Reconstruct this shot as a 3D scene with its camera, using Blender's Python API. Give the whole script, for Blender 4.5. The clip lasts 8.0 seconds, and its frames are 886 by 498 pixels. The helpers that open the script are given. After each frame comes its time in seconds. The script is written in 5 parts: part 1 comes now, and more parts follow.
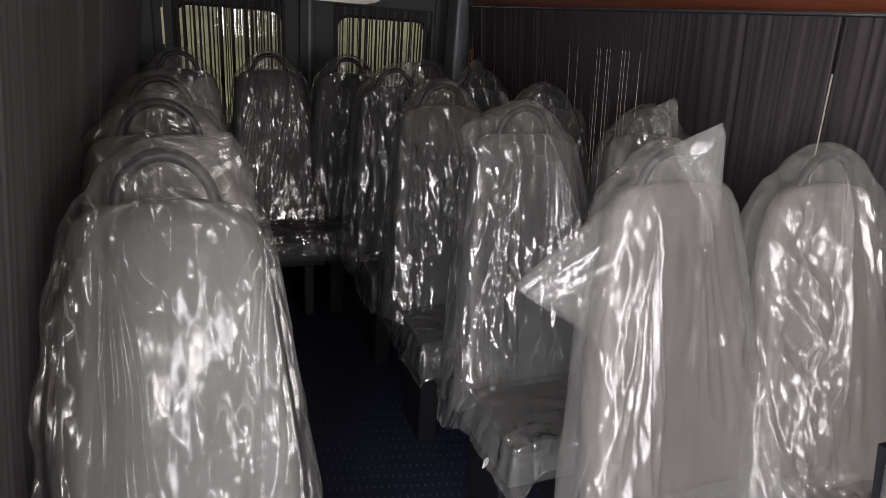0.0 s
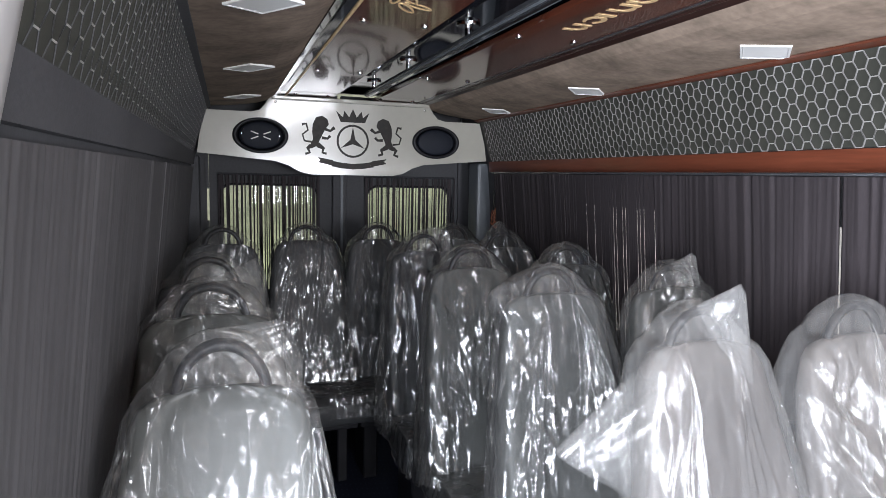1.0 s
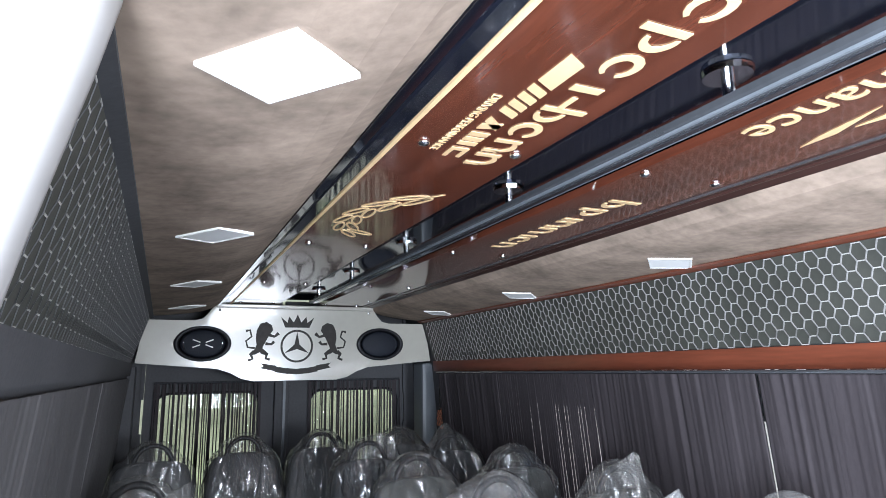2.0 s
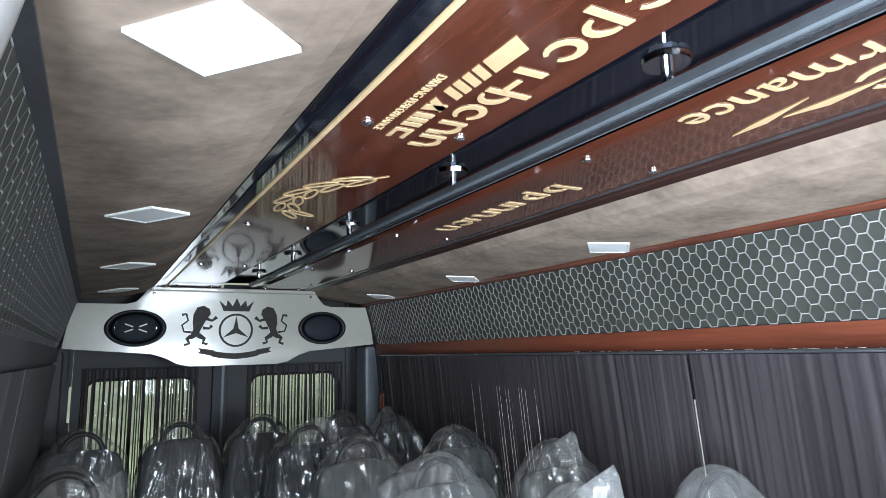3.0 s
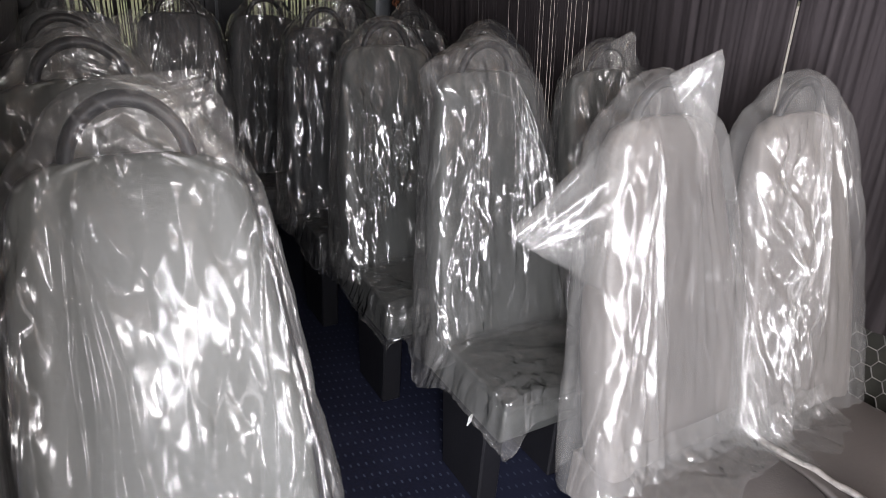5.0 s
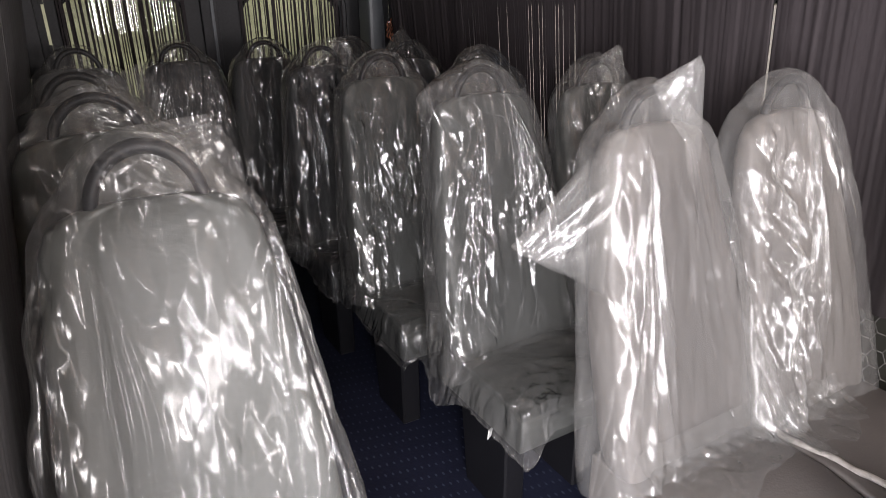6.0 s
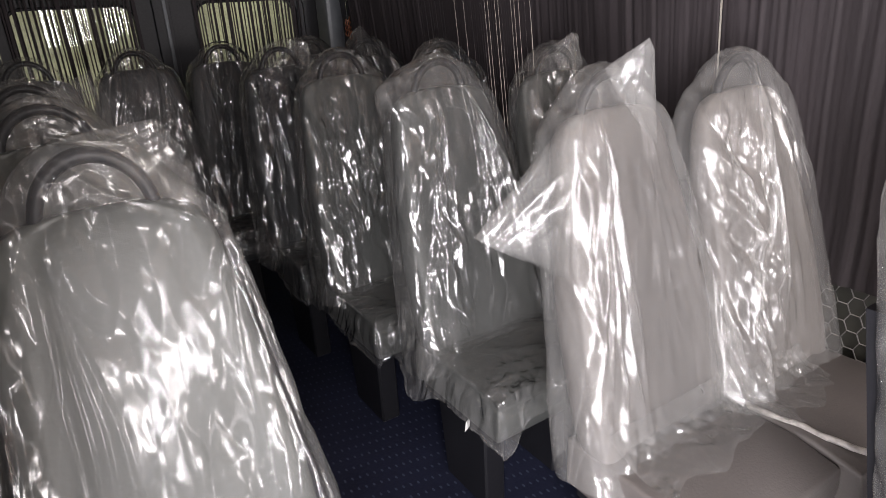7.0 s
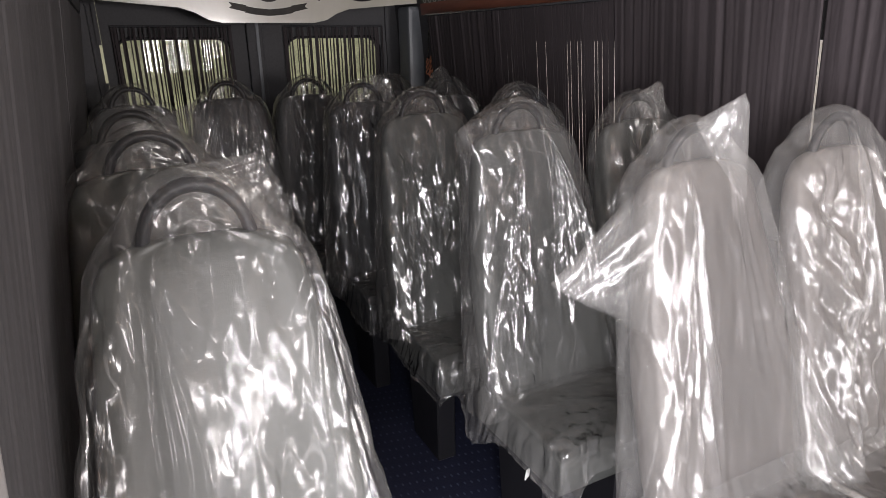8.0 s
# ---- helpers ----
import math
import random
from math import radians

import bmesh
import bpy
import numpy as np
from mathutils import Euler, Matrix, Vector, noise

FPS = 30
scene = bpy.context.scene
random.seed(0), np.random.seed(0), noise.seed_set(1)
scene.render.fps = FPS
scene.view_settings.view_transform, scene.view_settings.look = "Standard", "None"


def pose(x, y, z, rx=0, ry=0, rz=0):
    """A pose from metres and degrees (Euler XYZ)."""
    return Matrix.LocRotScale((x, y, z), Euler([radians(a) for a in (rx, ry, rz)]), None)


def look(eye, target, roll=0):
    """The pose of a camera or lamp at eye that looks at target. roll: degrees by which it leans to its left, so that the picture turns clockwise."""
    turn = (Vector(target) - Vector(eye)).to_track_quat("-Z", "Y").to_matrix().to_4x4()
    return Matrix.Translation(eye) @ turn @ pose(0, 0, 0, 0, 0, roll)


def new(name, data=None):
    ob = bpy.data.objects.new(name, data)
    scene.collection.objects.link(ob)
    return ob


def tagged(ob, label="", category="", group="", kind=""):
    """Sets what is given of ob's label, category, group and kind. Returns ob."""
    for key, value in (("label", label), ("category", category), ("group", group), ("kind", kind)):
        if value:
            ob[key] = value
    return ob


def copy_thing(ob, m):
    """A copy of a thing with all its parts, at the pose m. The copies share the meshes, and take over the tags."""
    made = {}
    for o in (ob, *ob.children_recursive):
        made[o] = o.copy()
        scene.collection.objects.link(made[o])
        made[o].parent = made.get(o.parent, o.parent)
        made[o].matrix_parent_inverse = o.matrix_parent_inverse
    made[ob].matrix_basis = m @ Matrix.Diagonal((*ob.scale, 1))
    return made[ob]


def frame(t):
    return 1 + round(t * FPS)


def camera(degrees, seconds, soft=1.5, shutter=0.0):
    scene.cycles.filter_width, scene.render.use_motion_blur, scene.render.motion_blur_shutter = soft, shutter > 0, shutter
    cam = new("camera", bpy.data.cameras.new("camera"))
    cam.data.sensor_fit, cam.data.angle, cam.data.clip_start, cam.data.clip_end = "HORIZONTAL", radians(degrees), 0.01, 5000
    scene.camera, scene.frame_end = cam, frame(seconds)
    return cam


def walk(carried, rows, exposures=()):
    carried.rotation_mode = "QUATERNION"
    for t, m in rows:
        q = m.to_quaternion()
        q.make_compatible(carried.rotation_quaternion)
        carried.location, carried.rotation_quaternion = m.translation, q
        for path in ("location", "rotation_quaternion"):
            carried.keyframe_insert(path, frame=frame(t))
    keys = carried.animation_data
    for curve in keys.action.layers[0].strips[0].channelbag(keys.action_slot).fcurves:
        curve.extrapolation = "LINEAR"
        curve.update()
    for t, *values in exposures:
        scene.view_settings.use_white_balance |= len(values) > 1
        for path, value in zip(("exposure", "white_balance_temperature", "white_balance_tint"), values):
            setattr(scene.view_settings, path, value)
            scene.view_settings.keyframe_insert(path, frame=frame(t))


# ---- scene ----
cam = camera(71.1, 8.0, soft=0.8)
PATH = [
    (0, (-0.66, 0.572, 1.452), (0.061, 2.307, 0.765), 4.6),
    (0.2, (-0.663, 0.565, 1.481), (0.113, 2.315, 0.9), 3.6),
    (0.5, (-0.67, 0.545, 1.497), (0.07, 2.352, 1.066), 1.7),
    (0.8, (-0.686, 0.531, 1.5), (0.013, 2.379, 1.188), 1.5),
    (1, (-0.697, 0.53, 1.514), (-0.038, 2.404, 1.281), 1.3),
    (1.2, (-0.699, 0.522, 1.521), (-0.072, 2.419, 1.422), 0.2),
    (1.5, (-0.707, 0.513, 1.534), (-0.11, 2.421, 1.57), -0.3),
    (1.8, (-0.713, 0.486, 1.546), (0.011, 2.327, 1.845), -1.1),
    (2, (-0.707, 0.46, 1.562), (0.097, 2.251, 1.941), -0.8),
    (2.2, (-0.702, 0.447, 1.569), (0.181, 2.191, 1.993), -0.7),
    (3.3, (-0.705, 0.493, 1.545), (0.272, 2.229, 1.728), -0.2),
    (3.5, (-0.71, 0.568, 1.516), (0.206, 2.345, 1.513), 1.3),
    (3.7, (-0.719, 0.648, 1.506), (0.078, 2.471, 1.304), 1.6),
    (3.9, (-0.717, 0.725, 1.467), (0.086, 2.525, 1.128), 2.9),
    (4, (-0.719, 0.75, 1.462), (0.078, 2.531, 1.021), 2.5),
    (4.2, (-0.732, 0.774, 1.449), (0.168, 2.459, 0.857), 3.6),
    (4.5, (-0.733, 0.777, 1.415), (0.234, 2.353, 0.654), 5.7),
    (4.7, (-0.749, 0.757, 1.398), (0.228, 2.31, 0.603), 5.9),
    (5.8, (-0.77, 0.698, 1.394), (0.125, 2.298, 0.596), -0.9),
    (5.9, (-0.764, 0.673, 1.389), (0.143, 2.29, 0.639), -1.1),
    (6, (-0.775, 0.687, 1.404), (0.172, 2.287, 0.668), -0.3),
    (6.5, (-0.772, 0.675, 1.398), (0.165, 2.28, 0.659), -1.0),
    (6.8, (-0.757, 0.659, 1.391), (0.203, 2.241, 0.631), -2.1),
    (7, (-0.754, 0.672, 1.398), (0.254, 2.229, 0.649), -2.8),
    (7.2, (-0.746, 0.662, 1.395), (0.274, 2.229, 0.686), -2.5),
    (7.5, (-0.774, 0.687, 1.412), (0.223, 2.265, 0.694), -1.8),
    (7.8, (-0.757, 0.679, 1.395), (0.147, 2.338, 0.738), -1.4),
    (8, (-0.782, 0.694, 1.413), (0.085, 2.379, 0.774), -0.8),
]

EXPOSURES = [(0.0, -0.5, 6600, 17), (0.5, -0.1, 6600, 18), (1.0, 0.5, 5900, 13), (1.5, 0.8, 5600, 12), (2.2, 0.8, 5500, 9), (3.4, 0.3, 5400, 4), (4.0, 0.0, 5800, 7),
             (4.5, 0.24, 6150, 13), (6.0, 0.1, 6600, 18), (8.0, 0.1, 6600, 18)]
walk(cam, [(t, look(eye, target, roll)) for t, eye, target, roll in PATH], EXPOSURES)

# ---------------------------------------------------------------- light
world = bpy.data.worlds.new("sky")
scene.world = world
world.use_nodes = True
wn, wl = world.node_tree.nodes, world.node_tree.links
sky = wn.new("ShaderNodeTexSky")
sky.sky_type, sky.sun_disc = "NISHITA", False
sky.sun_elevation, sky.sun_rotation = radians(52), radians(139)
wn["Background"].inputs["Strength"].default_value = 0.06
wl.new(sky.outputs["Color"], wn["Background"].inputs["Color"])

sun = new("sun", bpy.data.lights.new("sun", "SUN"))
sun.data.energy, sun.data.angle, sun.data.color = 4.5, radians(0.5), (1.0, 0.95, 0.87)
sun.matrix_world = look((3.0, -3.5, 5.9), (0, 0, 0))


def opening_lamp(name, where, target, w, h, watts, color):
    lamp = new(name, bpy.data.lights.new(name, "AREA"))
    lamp.data.shape, lamp.data.size, lamp.data.size_y = "RECTANGLE", w, h
    lamp.data.energy, lamp.data.color = watts, color
    lamp.matrix_world = look(where, target)
    return lamp


opening_lamp("daylight_door", (-1.04, -0.10, 1.05), (0.6, 0.0, 0.75), 1.2, 1.6, 145, (0.96, 0.98, 1.0))
opening_lamp("daylight_windscreen", (0.25, -1.62, 1.38), (0.25, 2.0, 1.1), 1.1, 0.70, 85, (1.0, 0.98, 0.95))
opening_lamp("daylight_cab_window", (0.90, -1.05, 1.3), (0.2, 1.5, 0.9), 0.8, 0.6, 26, (1.0, 0.98, 0.95))


# ---------------------------------------------------------------- materials
def mat(name, base, rough=0.6, metal=0.0, vary=0.25, scale=6.0, fine=60.0, bump=0.15, bump_scale=None, stretch=(1, 1, 1), coat=0.0, spec=0.5):
    """Base colour varied by a coarse and a fine noise, with a fine relief."""
    m = bpy.data.materials.new(name)
    m.use_nodes = True
    n, l = m.node_tree.nodes, m.node_tree.links
    b = n["Principled BSDF"]
    tc, mp = n.new("ShaderNodeTexCoord"), n.new("ShaderNodeMapping")
    mp.inputs["Scale"].default_value = stretch
    l.new(tc.outputs["Object"], mp.inputs["Vector"])
    big, small = n.new("ShaderNodeTexNoise"), n.new("ShaderNodeTexNoise")
    big.inputs["Scale"].default_value, big.inputs["Detail"].default_value = scale, 4
    small.inputs["Scale"].default_value, small.inputs["Detail"].default_value = fine, 3
    for x in (big, small):
        l.new(mp.outputs["Vector"], x.inputs["Vector"])
    add = n.new("ShaderNodeMath")
    add.operation = "MULTIPLY_ADD"
    l.new(small.outputs["Fac"], add.inputs[0])
    add.inputs[1].default_value = 0.4
    l.new(big.outputs["Fac"], add.inputs[2])
    ramp = n.new("ShaderNodeValToRGB")
    ramp.color_ramp.elements[0].position, ramp.color_ramp.elements[1].position = 0.45, 0.95
    ramp.color_ramp.elements[0].color = (*[c * (1 - vary) for c in base], 1)
    ramp.color_ramp.elements[1].color = (*[min(1, c * (1 + vary)) for c in base], 1)
    l.new(add.outputs[0], ramp.inputs["Fac"])
    l.new(ramp.outputs["Color"], b.inputs["Base Color"])
    rr = n.new("ShaderNodeMapRange")
    rr.inputs["To Min"].default_value, rr.inputs["To Max"].default_value = rough * 0.8, min(1, rough * 1.2)
    l.new(big.outputs["Fac"], rr.inputs["Value"])
    l.new(rr.outputs["Result"], b.inputs["Roughness"])
    b.inputs["Metallic"].default_value = metal
    b.inputs["Coat Weight"].default_value = coat
    b.inputs["Coat Roughness"].default_value = 0.05
    b.inputs["Specular IOR Level"].default_value = spec
    if bump:
        bp = n.new("ShaderNodeBump")
        bp.inputs["Strength"].default_value, bp.inputs["Distance"].default_value = bump, 0.003
        l.new(small.outputs["Fac"], bp.inputs["Height"])
        l.new(bp.outputs["Normal"], b.inputs["Normal"])
    return m


def film_material(name, milky, shine, crinkle=1.0, crease_streak=0.2, size=1.0):
    """Thin clear polythene: mostly see-through, a little milky, with sharp gloss on its creases."""
    m = bpy.data.materials.new(name)
    m.use_nodes = True
    n, l = m.node_tree.nodes, m.node_tree.links
    n.remove(n["Principled BSDF"])

    def node(kind, **values):
        x = n.new("ShaderNode" + kind)
        for key, value in values.items():
            x.inputs[key.replace("_", " ")].default_value = value
        return x

    def math_node(op, a, b=None, c=None, clamp=False):
        x = n.new("ShaderNodeMath")
        x.operation, x.use_clamp = op, clamp
        for k, v in enumerate((a, b, c)):
            if isinstance(v, (int, float)):
                x.inputs[k].default_value = v
            elif v is not None:
                l.new(v, x.inputs[k])
        return x.outputs[0]

    def remap(value, lo, hi, to_lo, to_hi):
        x = node("MapRange", From_Min=lo, From_Max=hi, To_Min=to_lo, To_Max=to_hi)
        l.new(value, x.inputs["Value"])
        return x.outputs["Result"]

    def noise_tex(vector, scale, detail=1.0):
        x = node("TexNoise", Scale=scale / size, Detail=detail)
        l.new(vector, x.inputs["Vector"])
        return x

    def stretched(vector, down, turn):
        x = node("Mapping", Scale=(1.0, 1.0, down), Rotation=turn)
        l.new(vector, x.inputs["Vector"])
        return x.outputs["Vector"]

    # every cover has its own crumples
    tc, info, co = n.new("ShaderNodeTexCoord"), n.new("ShaderNodeObjectInfo"), n.new("ShaderNodeVectorMath")
    l.new(tc.outputs["Object"], co.inputs[0])
    l.new(math_node("MULTIPLY", info.outputs["Random"], 9.0), co.inputs[1])
    warp = noise_tex(co.outputs[0], 7.0)
    bent = n.new("ShaderNodeMixRGB")
    bent.inputs["Fac"].default_value = 0.05
    l.new(co.outputs[0], bent.inputs["Color1"])
    l.new(warp.outputs["Color"], bent.inputs["Color2"])
    here = bent.outputs["Color"]

    # long thin creases: the turning lines of drawn-out noise
    def crease(vector, scale):
        return math_node("ABSOLUTE", math_node("SUBTRACT", noise_tex(vector, scale).outputs["Fac"], 0.5))

    where = noise_tex(here, 5.0).outputs["Fac"]
    patches = remap(where, 0.47, 0.60, 0.04, 1.0)
    c1 = crease(stretched(here, 0.05, (0.0, 0.06, 0.0)), 22.0)
    c2 = crease(stretched(here, 0.16, (0.0, -0.22, 0.0)), 30.0)
    height = math_node("MULTIPLY_ADD", c1, 0.8, math_node("MULTIPLY", c2, math_node("MULTIPLY", patches, 0.7)))
    crumple = node("Bump", Strength=1.0, Distance=0.018 * crinkle * size)
    l.new(height, crumple.inputs["Height"])

    # flat shards between straight creases, steep in the crumpled patches
    def shards(scale, down, turn, amount):
        cells = node("TexVoronoi", Scale=scale / size)
        l.new(stretched(co.outputs[0], down, turn), cells.inputs["Vector"])
        centred, scaled = n.new("ShaderNodeVectorMath"), n.new("ShaderNodeVectorMath")
        centred.operation, centred.inputs[1].default_value = "SUBTRACT", (0.5, 0.5, 0.5)
        l.new(cells.outputs["Color"], centred.inputs[0])
        scaled.operation = "SCALE"
        l.new(centred.outputs[0], scaled.inputs[0])
        l.new(amount, scaled.inputs["Scale"])
        return scaled.outputs[0]

    tilt = n.new("ShaderNodeVectorMath")
    l.new(shards(17.0, 0.28, (0.0, 0.3, 0.0), remap(where, 0.47, 0.58, 0.05, 0.45 * crinkle)), tilt.inputs[0])
    l.new(shards(46.0, 0.30, (0.0, -0.25, 0.2), remap(where, 0.50, 0.60, 0.02, 0.40 * crinkle)), tilt.inputs[1])
    both, unit = n.new("ShaderNodeVectorMath"), n.new("ShaderNodeVectorMath")
    l.new(crumple.outputs["Normal"], both.inputs[0])
    l.new(tilt.outputs[0], both.inputs[1])
    unit.operation = "NORMALIZE"
    l.new(both.outputs[0], unit.inputs[0])
    normal = unit.outputs[0]

    clear = node("BsdfTransparent", Color=(0.93, 0.93, 0.92, 1))
    milk, through_milk = node("BsdfDiffuse", Color=(0.8, 0.79, 0.77, 1)), node("BsdfTranslucent", Color=(0.8, 0.79, 0.77, 1))
    gloss = node("BsdfGlossy", Roughness=0.2)
    facing = node("LayerWeight", Blend=0.5)
    for x in (milk, through_milk, gloss, facing):
        l.new(normal, x.inputs["Normal"])
    mirror = math_node("MULTIPLY_ADD", math_node("POWER", facing.outputs["Facing"], 5.0), 0.9, 0.07)
    body, haze, surface = n.new("ShaderNodeMixShader"), n.new("ShaderNodeMixShader"), n.new("ShaderNodeMixShader")
    body.inputs["Fac"].default_value = 0.4
    l.new(milk.outputs[0], body.inputs[1])
    l.new(through_milk.outputs[0], body.inputs[2])
    # white crease lines, painted into the film in place of fine highlights
    white = math_node("MULTIPLY", remap(c1, 0.0, 0.02, crease_streak, 0.0), remap(noise_tex(here, 9.0).outputs["Fac"], 0.47, 0.60, 0.0, 1.0))
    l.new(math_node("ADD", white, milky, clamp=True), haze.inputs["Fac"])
    l.new(clear.outputs[0], haze.inputs[1])
    l.new(body.outputs[0], haze.inputs[2])
    l.new(math_node("MULTIPLY", mirror, shine, clamp=True), surface.inputs["Fac"])
    l.new(haze.outputs[0], surface.inputs[1])
    l.new(gloss.outputs[0], surface.inputs[2])
    l.new(surface.outputs[0], n["Material Output"].inputs["Surface"])
    return m


def wood_material():
    m = mat("gloss_wood", (0.085, 0.025, 0.013), 0.12, vary=0.5, scale=2.2, fine=14, bump=0.0, stretch=(9, 0.7, 9), coat=0.45, spec=0.35)
    return m


def carpet_material():
    m = mat("dark_vinyl", (0.012, 0.014, 0.03), 0.5, vary=0.3, scale=3, fine=90, bump=0.2)
    n, l = m.node_tree.nodes, m.node_tree.links
    b = n["Principled BSDF"]
    old = b.inputs["Base Color"].links[0].from_socket
    tc, mp = n.new("ShaderNodeTexCoord"), n.new("ShaderNodeMapping")
    mp.inputs["Scale"].default_value = (42, 20, 1)
    mp.inputs["Rotation"].default_value = (0, 0, radians(6))
    l.new(tc.outputs["Object"], mp.inputs["Vector"])
    v = n.new("ShaderNodeTexVoronoi")
    v.inputs["Scale"].default_value, v.inputs["Randomness"].default_value = 1.0, 0.0
    l.new(mp.outputs["Vector"], v.inputs["Vector"])
    lt = n.new("ShaderNodeMath")
    lt.operation, lt.inputs[1].default_value = "LESS_THAN", 0.14
    l.new(v.outputs["Distance"], lt.inputs[0])
    mx = n.new("ShaderNodeMixRGB")
    l.new(lt.outputs[0], mx.inputs["Fac"])
    l.new(old, mx.inputs["Color1"])
    mx.inputs["Color2"].default_value = (0.045, 0.055, 0.085, 1)
    l.new(mx.outputs["Color"], b.inputs["Base Color"])
    return m


def glass_material(name, tint):
    m = bpy.data.materials.new(name)
    m.use_nodes = True
    b = m.node_tree.nodes["Principled BSDF"]
    b.inputs["Transmission Weight"].default_value = 1.0
    b.inputs["Roughness"].default_value = 0.02
    b.inputs["Base Color"].default_value = (*tint, 1)
    return m


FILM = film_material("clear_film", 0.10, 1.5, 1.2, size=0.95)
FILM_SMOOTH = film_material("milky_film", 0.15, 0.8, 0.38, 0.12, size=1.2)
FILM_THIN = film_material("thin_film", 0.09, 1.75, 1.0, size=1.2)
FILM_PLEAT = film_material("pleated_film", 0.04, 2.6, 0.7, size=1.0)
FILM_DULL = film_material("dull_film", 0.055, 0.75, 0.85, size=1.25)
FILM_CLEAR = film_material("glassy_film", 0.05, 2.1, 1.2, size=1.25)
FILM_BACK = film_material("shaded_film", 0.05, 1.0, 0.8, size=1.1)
WOOD = wood_material()
DARK_WOOD = mat("dark_wood", (0.03, 0.014, 0.011), 0.3, vary=0.4, scale=2.2, fine=14, bump=0.0, stretch=(9, 0.7, 9), coat=0.15, spec=0.3)
CARPET = carpet_material()
GLASS = glass_material("window_glass", (0.75, 0.78, 0.72))
GLASS_TINTED = glass_material("tinted_glass", (0.85, 0.86, 0.84))
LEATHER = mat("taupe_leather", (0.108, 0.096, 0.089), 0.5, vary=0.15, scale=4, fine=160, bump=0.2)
# greyer copy of the leather that also takes in the dimness of its seats
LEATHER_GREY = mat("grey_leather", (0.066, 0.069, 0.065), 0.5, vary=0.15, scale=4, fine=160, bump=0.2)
# rear-row leather, darkened to hold the weak light back there
LEATHER_SHADED = mat("shaded_leather", (0.036, 0.038, 0.040), 0.5, vary=0.2, scale=4, fine=160, bump=0.2)
BLACK_PLASTIC = mat("black_plastic", (0.010, 0.010, 0.012), 0.45, vary=0.2, fine=120, bump=0.1, spec=0.25)
BLACK_GLOSS = mat("black_gloss", (0.006, 0.007, 0.012), 0.06, vary=0.2, bump=0.0, coat=1.0)
SUEDE = mat("beige_suede", (0.26, 0.20, 0.152), 0.85, vary=0.42, scale=7, fine=45, bump=0.35, spec=0.2)
CURTAIN = mat("charcoal_curtain", (0.036, 0.030, 0.032), 0.8, vary=0.25, scale=5, fine=140, bump=0.25, stretch=(1, 1, 0.25), spec=0.25)
GREY_CLOTH = mat("grey_cloth", (0.075, 0.072, 0.073), 0.7, vary=0.2, scale=4, fine=110, bump=0.2, stretch=(1, 1, 0.3), spec=0.3)
LINER = mat("dark_lining", (0.045, 0.045, 0.048), 0.75, vary=0.25, scale=3, fine=80, bump=0.25)
PILLAR = mat("grey_paint", (0.11, 0.12, 0.13), 0.5, vary=0.15, bump=0.05)
RED_TRIM = mat("red_wood_trim", (0.12, 0.034, 0.017), 0.3, vary=0.35, scale=2, fine=16, bump=0.05, stretch=(8, 0.7, 8), coat=0.5)
HEX_BACK = mat("olive_panel", (0.038, 0.038, 0.03), 0.6, vary=0.2, fine=90, bump=0.1)
# one stitch colour in lit and shaded copies: bright level edges, dim slanted ones
HEX_WIRE_LIT = mat("lit_stitch", (0.37, 0.355, 0.33), 0.45, vary=0.15, fine=200, bump=0.0)
HEX_WIRE_SHADED = mat("shaded_stitch", (0.19, 0.185, 0.175), 0.45, vary=0.15, fine=200, bump=0.0)
HEX_WIRE_SHADED_LEFT = mat("shaded_stitch_left", (0.06, 0.06, 0.062), 0.45, vary=0.15, fine=200, bump=0.0)
WHITE_PANEL = mat("cream_lacquer", (0.36, 0.345, 0.295), 0.22, vary=0.06, scale=2, fine=30, bump=0.02, coat=0.3)
CREST_DARK = mat("crest_dark", (0.018, 0.015, 0.012), 0.45, vary=0.4, scale=20, bump=0.0, spec=0.15)
GOLD = mat("pale_gold", (0.80, 0.57, 0.30), 0.42, metal=0.25, vary=0.12, bump=0.0)
CHROME = mat("chrome", (0.82, 0.83, 0.85), 0.08, metal=1.0, vary=0.04, bump=0.0)
DARK_METAL = mat("dark_rail", (0.14, 0.145, 0.155), 0.16, metal=0.7, vary=0.2, bump=0.0)
DIFFUSER = mat("lamp_diffuser", (0.86, 0.85, 0.82), 0.4, vary=0.03, bump=0.0)
BODY_PAINT = mat("grey_metal_shell", (0.25, 0.25, 0.26), 0.5, vary=0.1, bump=0.05)
GROUND = mat("dusty_ground", (0.42, 0.39, 0.34), 0.9, vary=0.3, scale=0.8, fine=30, bump=0.3)
HEDGE = mat("green_hedge", (0.27, 0.28, 0.19), 0.8, vary=0.6, scale=0.7, fine=5, bump=0.6)
PALE_WALL = mat("pale_plaster", (0.5, 0.49, 0.46), 0.85, vary=0.08, scale=1, fine=20, bump=0.2)
POST_PAINT = mat("pale_grey_paint", (0.34, 0.33, 0.32), 0.5, vary=0.06, bump=0.02)
RUST = mat("rust_ornament", (0.35, 0.12, 0.06), 0.5, vary=0.4, scale=30, bump=0.1)
SILVER_PIPING = mat("silver_piping", (0.42, 0.39, 0.36), 0.35, vary=0.4, scale=40, fine=90, bump=0.3)
RUBBER = mat("black_mesh_grille", (0.012, 0.014, 0.02), 0.5, vary=0.3, fine=300, bump=0.5, spec=0.15)
PAPER = mat("white_tag", (0.8, 0.8, 0.78), 0.6, vary=0.05, bump=0.0)


